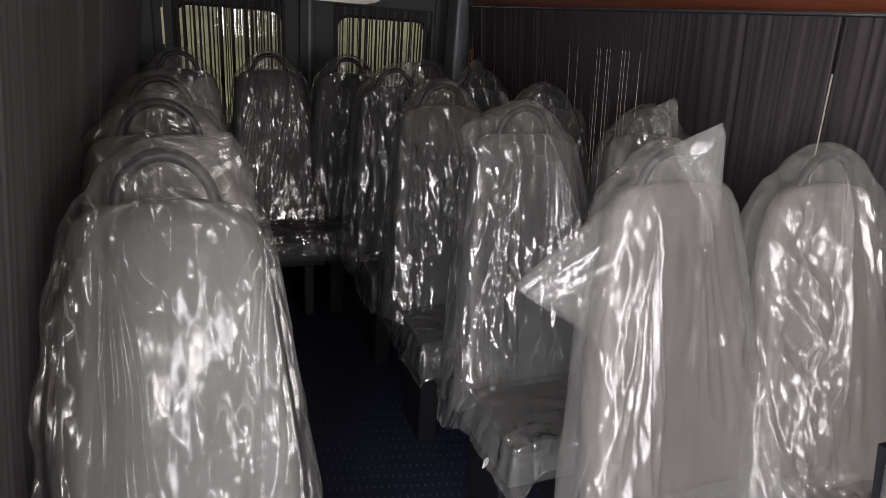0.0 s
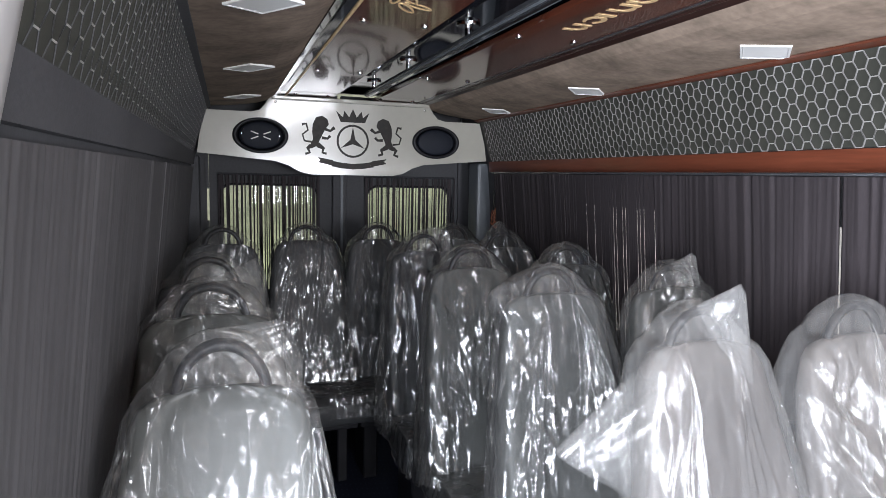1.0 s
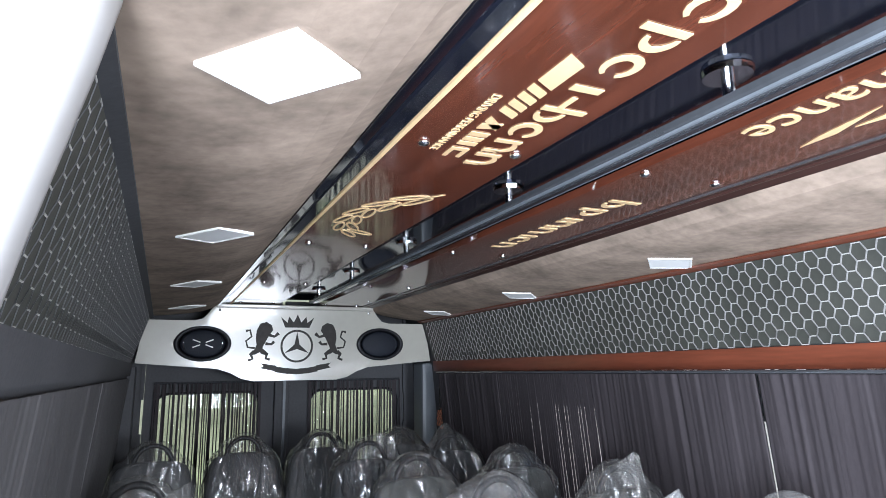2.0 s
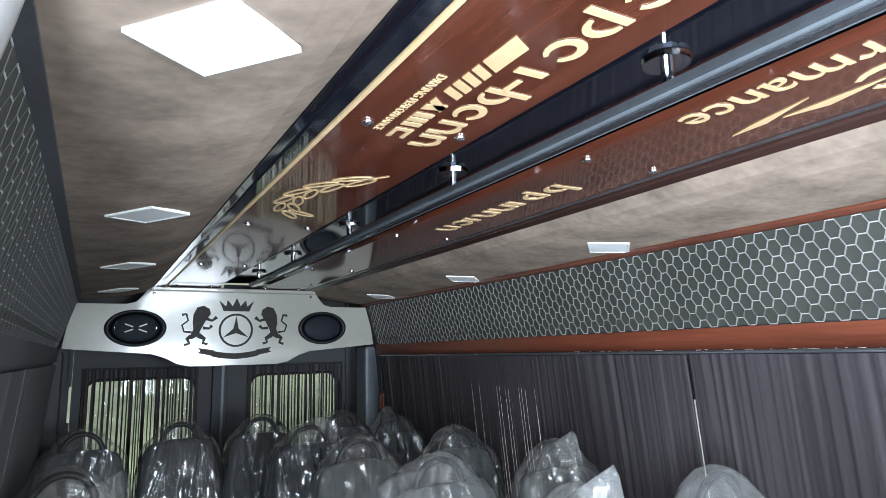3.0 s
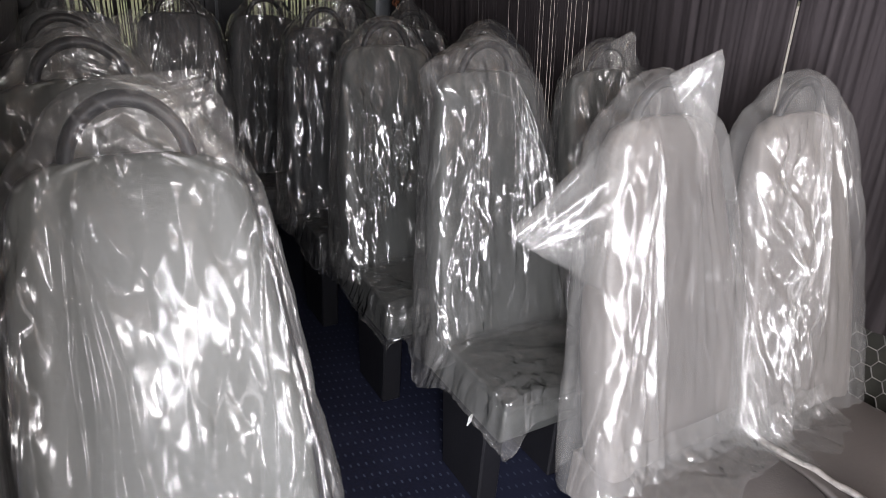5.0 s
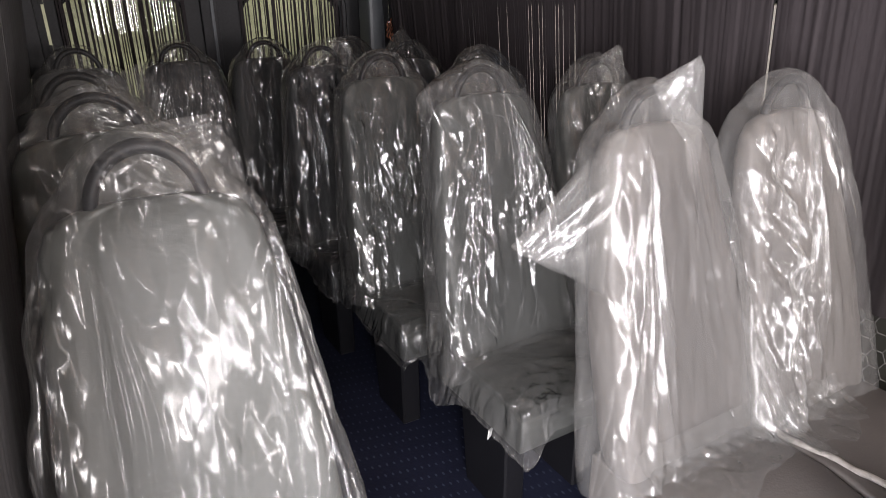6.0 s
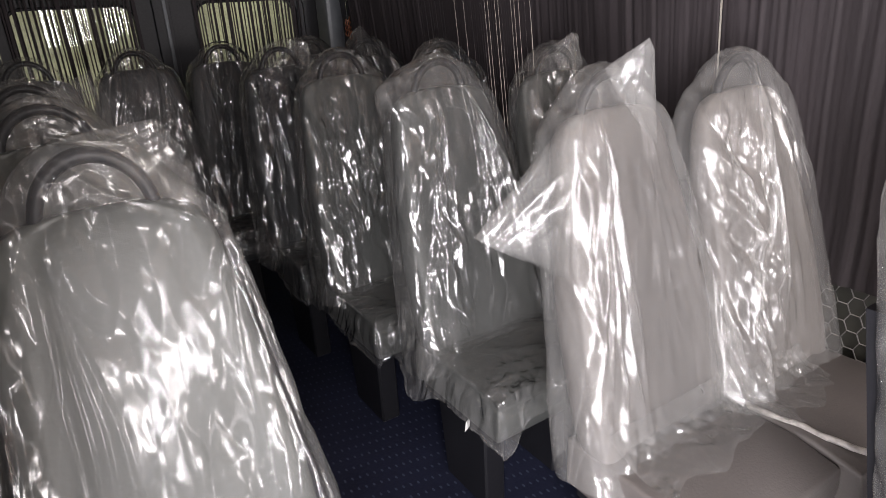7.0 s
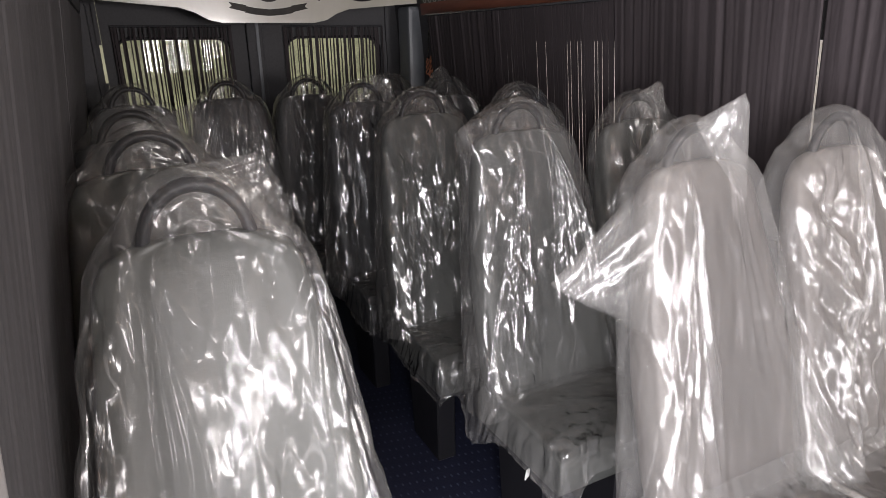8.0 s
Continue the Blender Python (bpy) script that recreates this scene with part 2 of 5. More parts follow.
# ---------------------------------------------------------------- mesh helpers
def thing(name, m=None, label="", category="", group="", kind=""):
    ob = new(name)
    ob.empty_display_size = 0.1
    if m is not None:
        ob.matrix_world = m
    return tagged(ob, label, category, group, kind)


def mesh_of(name, bm, material, smooth=False):
    me = bpy.data.meshes.new(name)
    bmesh.ops.recalc_face_normals(bm, faces=bm.faces)
    bm.to_mesh(me)
    bm.free()
    for mm in (material if isinstance(material, (list, tuple)) else (material,)):
        me.materials.append(mm)
    if smooth:
        for p in me.polygons:
            p.use_smooth = True
    return me


def part(name, bm, material, parent=None, label="", smooth=False, kind=""):
    """Links a bmesh (or a ready mesh) as one mesh object under a thing or a part."""
    me = bm if isinstance(bm, bpy.types.Mesh) else mesh_of(name, bm, material, smooth)
    ob = new(name, me)
    if parent is not None:
        ob.parent = parent
    return tagged(ob, label, kind=kind)


def hexa(bm, lo, hi):
    """A solid from four points below (lo) and the four above them (hi), in the same order round."""
    a = [bm.verts.new(p) for p in lo]
    b = [bm.verts.new(p) for p in hi]
    bm.faces.new(a[::-1])
    bm.faces.new(b)
    for i in range(4):
        j = (i + 1) % 4
        bm.faces.new((a[i], a[j], b[j], b[i]))


def box(bm, x0, x1, y0, y1, z0, z1):
    hexa(bm, [(x0, y0, z0), (x1, y0, z0), (x1, y1, z0), (x0, y1, z0)], [(x0, y0, z1), (x1, y0, z1), (x1, y1, z1), (x0, y1, z1)])


def bevelled(bm, width=0.01, seg=3):
    bmesh.ops.recalc_face_normals(bm, faces=bm.faces)
    bmesh.ops.bevel(bm, geom=list(bm.edges), offset=width, segments=seg, affect="EDGES", profile=0.6)
    return bm


def box_bm(x0, x1, y0, y1, z0, z1, bev=0.0, seg=2):
    bm = bmesh.new()
    box(bm, x0, x1, y0, y1, z0, z1)
    if bev:
        bevelled(bm, bev, seg)
    return bm


def tube(bm, a, b, r, n=12, r2=None):
    a, b = Vector(a), Vector(b)
    q = (b - a).to_track_quat("Z", "Y")
    r2 = r if r2 is None else r2
    ra = [bm.verts.new(a + q @ Vector((r * math.cos(t), r * math.sin(t), 0))) for t in [2 * math.pi * i / n for i in range(n)]]
    rb = [bm.verts.new(b + q @ Vector((r2 * math.cos(t), r2 * math.sin(t), 0))) for t in [2 * math.pi * i / n for i in range(n)]]
    for i in range(n):
        j = (i + 1) % n
        bm.faces.new((ra[i], ra[j], rb[j], rb[i]))
    bm.faces.new(ra[::-1])
    bm.faces.new(rb)


def path_tube(bm, pts, r, n=8, closed=False):
    """A round bar along a row of points."""
    pts = [Vector(p) for p in pts]
    rings = []
    k = len(pts)
    for i, p in enumerate(pts):
        if closed:
            d = pts[(i + 1) % k] - pts[i - 1]
        else:
            d = pts[min(i + 1, k - 1)] - pts[max(i - 1, 0)]
        q = d.to_track_quat("Z", "Y")
        rings.append([bm.verts.new(p + q @ Vector((r * math.cos(t), r * math.sin(t), 0))) for t in [2 * math.pi * j / n for j in range(n)]])
    for i in range(k if closed else k - 1):
        a, b = rings[i], rings[(i + 1) % k]
        for j in range(n):
            bm.faces.new((a[j], a[(j + 1) % n], b[(j + 1) % n], b[j]))
    if not closed:
        bm.faces.new(rings[0][::-1])
        bm.faces.new(rings[-1])


def plate(bm, outline, to3d, depth):
    """A flat plate: outline in 2D, to3d(u, v, w) gives the place; w runs 0 to depth."""
    a = [bm.verts.new(to3d(u, v, 0.0)) for u, v in outline]
    b = [bm.verts.new(to3d(u, v, depth)) for u, v in outline]
    bm.faces.new(a)
    bm.faces.new(b[::-1])
    n = len(a)
    for i in range(n):
        j = (i + 1) % n
        bm.faces.new((a[i], b[i], b[j], a[j]))


def ridge(v):
    return (1 - min(1.0, abs(v) * 2.4)) ** 2


def interp(table, x):
    return float(np.interp(x, [t[0] for t in table], [t[1] for t in table]))


# ---------------------------------------------------------------- shell of the van
# half section: lower wall, window wall leaning in, honeycomb band, sloping soffit, centre of the ceiling
X_LOW, X_BELT, X_TRIM, X_HEX, X_SOF = 0.965, 0.955, 0.862, 0.788, 0.46
Z_BELT, Z_TRIM, Z_HEX, Z_SOF, Z_MID = 0.72, 1.61, 1.85, 1.93, 1.937
Y_FRONT, Y_DOOR, Y_REAR = -1.7, 1.03, 4.5
SHELL = 0.05


def wall_x(z):
    return interp([(0, X_LOW), (Z_BELT, X_BELT), (Z_TRIM, X_TRIM), (Z_HEX, X_HEX)], z)


def wall_slab(bm, side, y0, y1, z0, z1, inset=0.0, thick=SHELL):
    """A piece of side wall between two heights that follows the lean of the wall."""
    xa, xb = wall_x(z0) - inset, wall_x(z1) - inset
    hexa(bm, [(side * xa, y0, z0), (side * (xa + thick), y0, z0), (side * (xa + thick), y1, z0), (side * xa, y1, z0)],
         [(side * xb, y0, z1), (side * (xb + thick), y0, z1), (side * (xb + thick), y1, z1), (side * xb, y1, z1)])


# ground outside and greenery behind
bm = bmesh.new()
box(bm, -400, 400, -400, 400, -0.75, -0.65)
tagged(part("ground", bm, GROUND), "pale dusty ground outside the van", "ground", kind="structure")
bm = bmesh.new()
box(bm, -7, 4.5, 11.0, 11.6, -0.65, 9.5)
tagged(part("backdrop", bm, HEDGE), "green hedge in daylight behind the van", "hedge", kind="structure")

# unseen pale wall, added so that the open doorway shows white
bm = bmesh.new()
box(bm, -6.2, -6.0, -12, 14, -0.65, 5.0)
tagged(part("backdrop_wall", bm, PALE_WALL), "unseen pale wall added outside to whiten the doorway view", "wall", kind="structure")

# floor
tagged(part("floor", box_bm(-1.0, 1.0, Y_FRONT, Y_REAR, -0.05, 0.0), CARPET), "dark navy vinyl floor with small pale dots", "floor", kind="structure")

# side walls, with the windows going through
WINDOWS = [(1.12, 2.14), (2.40, 3.27)]
for side, nm in ((1, "wall_right"), (-1, "wall_left")):
    bm = bmesh.new()
    y0 = -0.55 if side > 0 else Y_DOOR
    if side > 0:
        wall_slab(bm, side, Y_FRONT, y0, 0.0, 0.98)
        wall_slab(bm, side, Y_FRONT, -1.5, 0.98, 1.62)
        wall_slab(bm, side, Y_FRONT, y0, 1.62, Z_HEX + 0.15)
    wall_slab(bm, side, y0, Y_REAR, 0.0, Z_BELT)
    wall_slab(bm, side, y0, Y_REAR, Z_BELT, 0.82)
    wall_slab(bm, side, y0, Y_REAR, 1.40, Z_TRIM)
    if side < 0:
        wall_slab(bm, side, y0, Y_REAR, 0.82, 1.40)
    wall_slab(bm, side, y0, Y_REAR, Z_TRIM, Z_HEX + 0.15)
    edges = [y0] + [v for w in WINDOWS for v in w] + [Y_REAR]
    for a, b in zip(edges[::2], edges[1::2]) if side > 0 else ():
        wall_slab(bm, side, a, b, 0.82, 1.40)
    if side < 0:
        wall_slab(bm, side, Y_FRONT, -0.75, 0.0, Z_HEX + 0.15)
    tagged(part(nm, bm, LINER), "dark lined side wall of the van", "wall", kind="structure")

for side in (1,):
    for k, (a, b) in enumerate(WINDOWS):
        win = thing("window_%d" % (k + 1), None, "tinted side window behind the curtain", "window", kind="structure")
        bm = bmesh.new()
        xa, xb = wall_x(0.82) + 0.03, wall_x(1.40) + 0.03
        hexa(bm, [(side * xa, a, 0.82), (side * (xa + 0.004), a, 0.82), (side * (xa + 0.004), b, 0.82), (side * xa, b, 0.82)],
             [(side * xb, a, 1.40), (side * (xb + 0.004), a, 1.40), (side * (xb + 0.004), b, 1.40), (side * xb, b, 1.40)])
        p = part("pane", bm, GLASS_TINTED, win)
        p.visible_shadow = False

# white painted post of the open side door, standing proud of the lining
bm = bmesh.new()
levels = [(0.0, 0.90), (Z_BELT, 0.89), (1.30, 0.844), (1.50, 0.836), (1.66, 0.801), (1.80, 0.767), (1.95, 0.735)]
rings = []
for z, x in levels:
    out = wall_x(z) + 0.08
    rings.append([bm.verts.new((-u, v, z)) for u, v in ((out, 0.93), (x + 0.03, 0.93), (x + 0.012, 0.936), (x + 0.003, 0.951), (x, 0.975), (x + 0.004, 1.0), (x + 0.016, 1.018), (x + 0.034, Y_DOOR - 0.002), (out, Y_DOOR - 0.002))])
for lo, hi in zip(rings, rings[1:]):
    for i in range(9):
        bm.faces.new((lo[i], lo[(i + 1) % 9], hi[(i + 1) % 9], hi[i]))
bm.faces.new(rings[0][::-1])
bm.faces.new(rings[-1])
tagged(part("trim_door_post_side", bm, POST_PAINT, smooth=True), "white painted post of the open side doorway", "trim", kind="structure")

# roof and front
bm = bmesh.new()
box(bm, -0.95, 0.95, Y_FRONT, Y_REAR + 0.06, 2.02, 2.07)
tagged(part("roof", bm, BODY_PAINT), "grey metal roof shell of the van", "roof", kind="structure")
bm = bmesh.new()
box(bm, -1.0, 1.0, Y_FRONT - 0.05, Y_FRONT, 0.0, 0.95)
box(bm, -1.0, 1.0, Y_FRONT - 0.05, Y_FRONT, 1.75, 2.02)
box(bm, -1.0, -0.82, Y_FRONT - 0.05, Y_FRONT, 0.95, 1.75)
box(bm, 0.82, 1.0, Y_FRONT - 0.05, Y_FRONT, 0.95, 1.75)
tagged(part("wall_front", bm, LINER), "dark front end of the van round the windscreen", "wall", kind="structure")


# ---------------------------------------------------------------- rear doors
def rounded(x0, x1, z0, z1, r, n=6):
    pts = []
    for cx, cz, a0 in ((x1 - r, z1 - r, 0), (x0 + r, z1 - r, 90), (x0 + r, z0 + r, 180), (x1 - r, z0 + r, 270)):
        for i in range(n + 1):
            a = radians(a0 + 90 * i / n)
            pts.append((cx + r * math.cos(a), cz + r * math.sin(a)))
    return pts


def door_leaf(bm, x0, x1, z0, z1, hole, y0, y1):
    """A door leaf with a round-cornered window through it."""
    inner = rounded(*hole, 0.07)
    cx, cz = (hole[0] + hole[1]) / 2, (hole[2] + hole[3]) / 2
    outer = []
    for u, v in inner:
        du, dv = u - cx, v - cz
        k = min(((x1 - cx) if du > 0 else (x0 - cx)) / du if abs(du) > 1e-6 else 9e9, ((z1 - cz) if dv > 0 else (z0 - cz)) / dv if abs(dv) > 1e-6 else 9e9)
        outer.append((cx + du * k, cz + dv * k))
    # corners of the leaf
    for cu, cv in ((x0, z0), (x0, z1), (x1, z0), (x1, z1)):
        i = min(range(len(outer)), key=lambda q: (outer[q][0] - cu) ** 2 + (outer[q][1] - cv) ** 2)
        outer[i] = (cu, cv)
    n = len(inner)
    rings = [[bm.verts.new((u, y, v)) for u, v in r] for r, y in ((inner, y0), (outer, y0), (outer, y1), (inner, y1))]
    for k in range(4):
        a, b = rings[k], rings[(k + 1) % 4]
        for i in range(n):
            j = (i + 1) % n
            bm.faces.new((a[i], a[j], b[j], b[i]))


REAR_WINS = [(-0.725, -0.155, 0.78, 1.432), (0.172, 0.738, 0.78, 1.432)]
for k, (leaf, hole) in enumerate((((-0.789, -0.025), REAR_WINS[0]), ((0.0, 0.795), REAR_WINS[1]))):
    bm = bmesh.new()
    door_leaf(bm, leaf[0], leaf[1], 0.0, 2.0, hole, 4.50, 4.55)
    d = tagged(part("door_%d" % (k + 1), bm, LINER), "dark lined rear door leaf with a round-cornered window", "door", kind="structure")
    bm = bmesh.new()
    path_tube(bm, [(u, 4.497, v) for u, v in rounded(hole[0] - 0.008, hole[1] + 0.008, hole[2] - 0.008, hole[3] + 0.008, 0.075)], 0.009, 6, True)
    part("window_seal", bm, BLACK_PLASTIC, d, smooth=True)
    p = part("pane", box_bm(hole[0] - 0.01, hole[1] + 0.01, 4.52, 4.525, hole[2] - 0.01, hole[3] + 0.01), GLASS, d)
    p.visible_shadow = False
bm = bmesh.new()
for x0, x1 in ((-0.97, -0.803), (0.801, 0.97)):
    box(bm, x0, x1, 4.50, 4.55, 0.0, 2.0)
for x0, x1 in ((-0.81, -0.79), (0.788, 0.808)):
    box(bm, x0, x1, 4.48, 4.498, 1.41, 2.0)
    box(bm, x0, x1, 4.48, 4.498, 0.0, 1.22)
tagged(part("wall_rear", bm, LINER), "dark lined rear frame beside the doors", "wall", kind="structure")
bm = box_bm(-0.06, 0.03, 4.465, 4.498, 0.0, 1.62, 0.008)
tagged(part("trim_door_post", bm, LINER), "dark post where the rear doors meet", "trim", kind="structure")
bm = box_bm(-0.012, 0.006, 4.455, 4.4645, 0.0, 1.62, 0.003)
tagged(part("trim_door_seal", bm, PILLAR), "grey seal strip between the rear doors", "trim", kind="structure")
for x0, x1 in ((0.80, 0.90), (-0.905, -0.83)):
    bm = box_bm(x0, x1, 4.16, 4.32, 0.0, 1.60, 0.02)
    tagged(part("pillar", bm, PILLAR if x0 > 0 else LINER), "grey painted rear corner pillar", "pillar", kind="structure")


# ---------------------------------------------------------------- curtains
def strand_mesh(w, z0, z1, nm):
    bm = bmesh.new()
    box(bm, -w / 2, w / 2, -0.0015, 0.0015, z0, z1)
    return mesh_of(nm, bm, CURTAIN)


rnd = random.Random(11)
STRANDS = [strand_mesh(w, 0.62, 1.5, "strand") for w in (0.006, 0.009, 0.012)]
for x0, x1 in ((-0.74, -0.14), (0.155, 0.755)):
    cur = thing("string_curtain", pose(0, 4.47, 0), "dark string curtain hanging over a rear window", "curtain", "rear window curtains")
    bm = bmesh.new()
    tube(bm, (x0, 0, 1.5), (x1, 0, 1.5), 0.006, 8)
    part("curtain_rod", bm, DARK_METAL, cur)
    x = x0
    while x < x1:
        ob = part("strand", rnd.choice(STRANDS), CURTAIN, cur)
        ob.location = (x, rnd.uniform(-0.006, 0.006), 0)
        ob.rotation_euler = (0, rnd.uniform(-0.006, 0.006), rnd.uniform(-0.7, 0.7))
        x += rnd.uniform(0.0105, 0.0205)


CURTAIN_IN = 0.062


def pleated(bm, side, y0, y1, z0, z1, depth=0.0085, pitch=0.030, seed=0):
    """A hanging cloth with soft pleats, closed behind, that follows the lean of the wall."""
    n = max(3, int((y1 - y0) / 0.0045))
    zs = np.linspace(z0, z1, 7)
    front, back = [], []
    for i in range(n + 1):
        y = y0 + (y1 - y0) * i / n
        ph = noise.noise((y * 5 + seed, seed, 0)) * 5.5
        cf, cb = [], []
        for z in zs:
            drift = noise.noise((y * 3, z * 2.2, seed + 7.0)) * 0.010
            s = math.sin(2 * math.pi * y / pitch + ph)
            fold = abs(noise.noise((y * 26, z * 0.7, seed * 2.0 + 5))) * 1.5 + ridge(noise.noise((y * 55, z * 0.9, seed))) * 0.45
            off = depth * ((0.25 + 0.25 * s) * abs(noise.noise((y * 4, z * 0.6, seed))) * 2.5 + fold)
            x = wall_x(z) - (CURTAIN_IN if side > 0 else 0.014) - off
            cf.append(bm.verts.new((side * x, y + drift * min(1, (y - y0) / 0.02, (y1 - y) / 0.02), z)))
            cb.append(bm.verts.new((side * (wall_x(z) - (CURTAIN_IN if side > 0 else 0.014) + 0.004), y, z)))
        front.append(cf)
        back.append(cb)
    for i in range(n):
        for j in range(len(zs) - 1):
            bm.faces.new((front[i][j], front[i + 1][j], front[i + 1][j + 1], front[i][j + 1]))
            bm.faces.new((back[i][j], back[i][j + 1], back[i + 1][j + 1], back[i + 1][j]))
    for a, b in ((front[0], back[0]), (front[-1], back[-1])):
        for j in range(len(zs) - 1):
            bm.faces.new((a[j], a[j + 1], b[j + 1], b[j]))


def curtain(side, panels, label):
    cur = thing("curtain", None, label, "curtain", "side curtains")
    for k, (a, b) in enumerate(panels):
        bm = bmesh.new()
        pleated(bm, side, a, b, 0.66, 1.535, 0.0058 if side > 0 else 0.003, seed=side * 3 + k * 1.7)
        part("cloth_panel", bm, CURTAIN if side > 0 else GREY_CLOTH, cur, smooth=True)
    if side < 0:
        return cur
    bm = bmesh.new()
    tube(bm, (side * (wall_x(1.53) - CURTAIN_IN - 0.012), panels[0][0], 1.542), (side * (wall_x(1.53) - CURTAIN_IN - 0.012), panels[-1][1], 1.542), 0.005, 8)
    part("curtain_rail", bm, DARK_METAL, cur)
    return cur


curtain(1, [(0.30, 1.710), (1.720, 2.46), (3.21, 3.93)], "charcoal pleated curtain drawn over the side windows, one slit open")
# the stretch of loose strands with daylight between them
sidecur = thing("string_curtain", None, "dark string curtain over a side window, light between strands", "curtain")
rnd, y = random.Random(3), 2.468
while y < 3.2:
    wide = rnd.uniform(0.016, 0.034) if 2.82 < y < 2.95 or rnd.random() < 0.4 else rnd.uniform(0.010, 0.017)
    bm = bmesh.new()
    xa, xb = wall_x(0.66) - CURTAIN_IN, wall_x(1.535) - CURTAIN_IN
    hexa(bm, [(xa, y, 0.66), (xa + 0.002, y, 0.66), (xa + 0.002, y + wide, 0.66), (xa, y + wide, 0.66)],
         [(xb, y, 1.535), (xb + 0.002, y, 1.535), (xb + 0.002, y + wide, 1.535), (xb, y + wide, 1.535)])
    part("strand", bm, CURTAIN, sidecur)
    y += wide + rnd.choice((0.0004, 0.0012, 0.0025, 0.0042))
curtain(-1, [(1.04, 2.45), (2.452, 4.1)], "smooth grey cloth curtain along the door side")


# ---------------------------------------------------------------- honeycomb bands
def honeycomb(name, side, y0, y1, z0, z1, inset, label, sx=0.020, row=0.042):
    """A dark padded panel with raised pale hexagon lines, one lattice; its level edges are painted as glints."""
    panel = thing(name, None, label, "wall panel")
    tagged(panel, kind="structure")
    bm = bmesh.new()
    wall_slab(bm, side, y0, y1, z0, z1, inset, inset)
    part("padding", bm, HEX_BACK, panel)
    bm, glint = bmesh.new(), bmesh.new()
    r = 0.0012 if side > 0 else 0.0009

    def at(y, z):
        return Vector((side * (wall_x(z) - inset - 0.0005), y, z))

    def wire(p, q):
        a, b = at(*p), at(*q)
        d = (b - a).normalized()
        nrm = Vector((side, 0, 0.3)).normalized()
        s = d.cross(nrm).normalized() * r
        o = Vector((-side * (0.003 if side > 0 else 0.001), 0, 0))
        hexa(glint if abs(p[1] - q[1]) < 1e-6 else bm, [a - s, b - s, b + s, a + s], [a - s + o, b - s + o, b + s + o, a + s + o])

    col, y = 0, y0 + 2 * sx
    while y < y1 - 2 * sx:
        z = z0 + row * (0.5 if col % 2 == 0 else 1.0)
        while z + row * 0.55 < z1:
            top, mid = z + row / 2, z
            corners = [(y + sx, mid), (y + sx / 2, top), (y - sx / 2, top), (y - sx, mid), (y - sx / 2, mid - row / 2), (y + sx / 2, mid - row / 2)]
            for i in (0, 1, 2):
                wire(corners[i], corners[i + 1])
            if z - row < z0 + row * 0.2:
                for i in (3, 4, 5):
                    wire(corners[i], corners[(i + 1) % 6])
            z += row
        col += 1
        y += 1.5 * sx
    part("honeycomb_lattice", bm, HEX_WIRE_SHADED if side > 0 else HEX_WIRE_SHADED_LEFT, panel, "raised hexagon stitching in a shaded tone", kind="stuff")
    part("honeycomb_glints", glint, HEX_WIRE_LIT, panel, "level stitches in a lit tone, as glints", kind="stuff")
    return panel


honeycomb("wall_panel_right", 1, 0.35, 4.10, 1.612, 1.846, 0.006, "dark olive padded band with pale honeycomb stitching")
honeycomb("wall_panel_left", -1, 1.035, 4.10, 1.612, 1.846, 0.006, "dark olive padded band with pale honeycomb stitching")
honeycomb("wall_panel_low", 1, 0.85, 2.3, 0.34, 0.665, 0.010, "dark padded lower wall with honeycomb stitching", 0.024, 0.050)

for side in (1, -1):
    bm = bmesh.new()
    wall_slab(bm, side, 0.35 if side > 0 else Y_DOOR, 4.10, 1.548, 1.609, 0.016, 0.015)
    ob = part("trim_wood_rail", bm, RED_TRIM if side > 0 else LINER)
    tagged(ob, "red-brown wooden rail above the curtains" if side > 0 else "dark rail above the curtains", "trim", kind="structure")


# ---------------------------------------------------------------- ceiling
def prism(bm, section, y0, y1):
    """A long bar: section of (x, z), from y0 to y1."""
    a = [bm.verts.new((x, y0, z)) for x, z in section]
    b = [bm.verts.new((x, y1, z)) for x, z in section]
    bm.faces.new(a)
    bm.faces.new(b[::-1])
    n = len(a)
    for i in range(n):
        bm.faces.new((a[i], b[i], b[(i + 1) % n], a[(i + 1) % n]))


Y_C0, Y_C1 = -0.6, 4.15
SOFFIT = [(0.789, 1.862), (0.68, 1.871), (0.60, 1.880), (0.53, 1.892), (0.48, 1.908), (0.44, 1.931)]
bm = bmesh.new()
for s in (1, -1):
    prism(bm, [(s * x, z) for x, z in SOFFIT] + [(s * 0.44, 1.98), (s * 0.80, 1.98)], Y_C0, Y_C1)
ceiling = tagged(part("ceiling", bm, SUEDE), "mottled beige suede ceiling sloping at both sides", "ceiling", kind="structure")
bm = bmesh.new()
prism(bm, [(-0.44, 1.9725), (0.44, 1.9725), (0.44, 2.0), (-0.44, 2.0)], Y_C0, Y_C1)
part("ceiling_channel", bm, BLACK_GLOSS, ceiling, "black gloss recess along the middle")
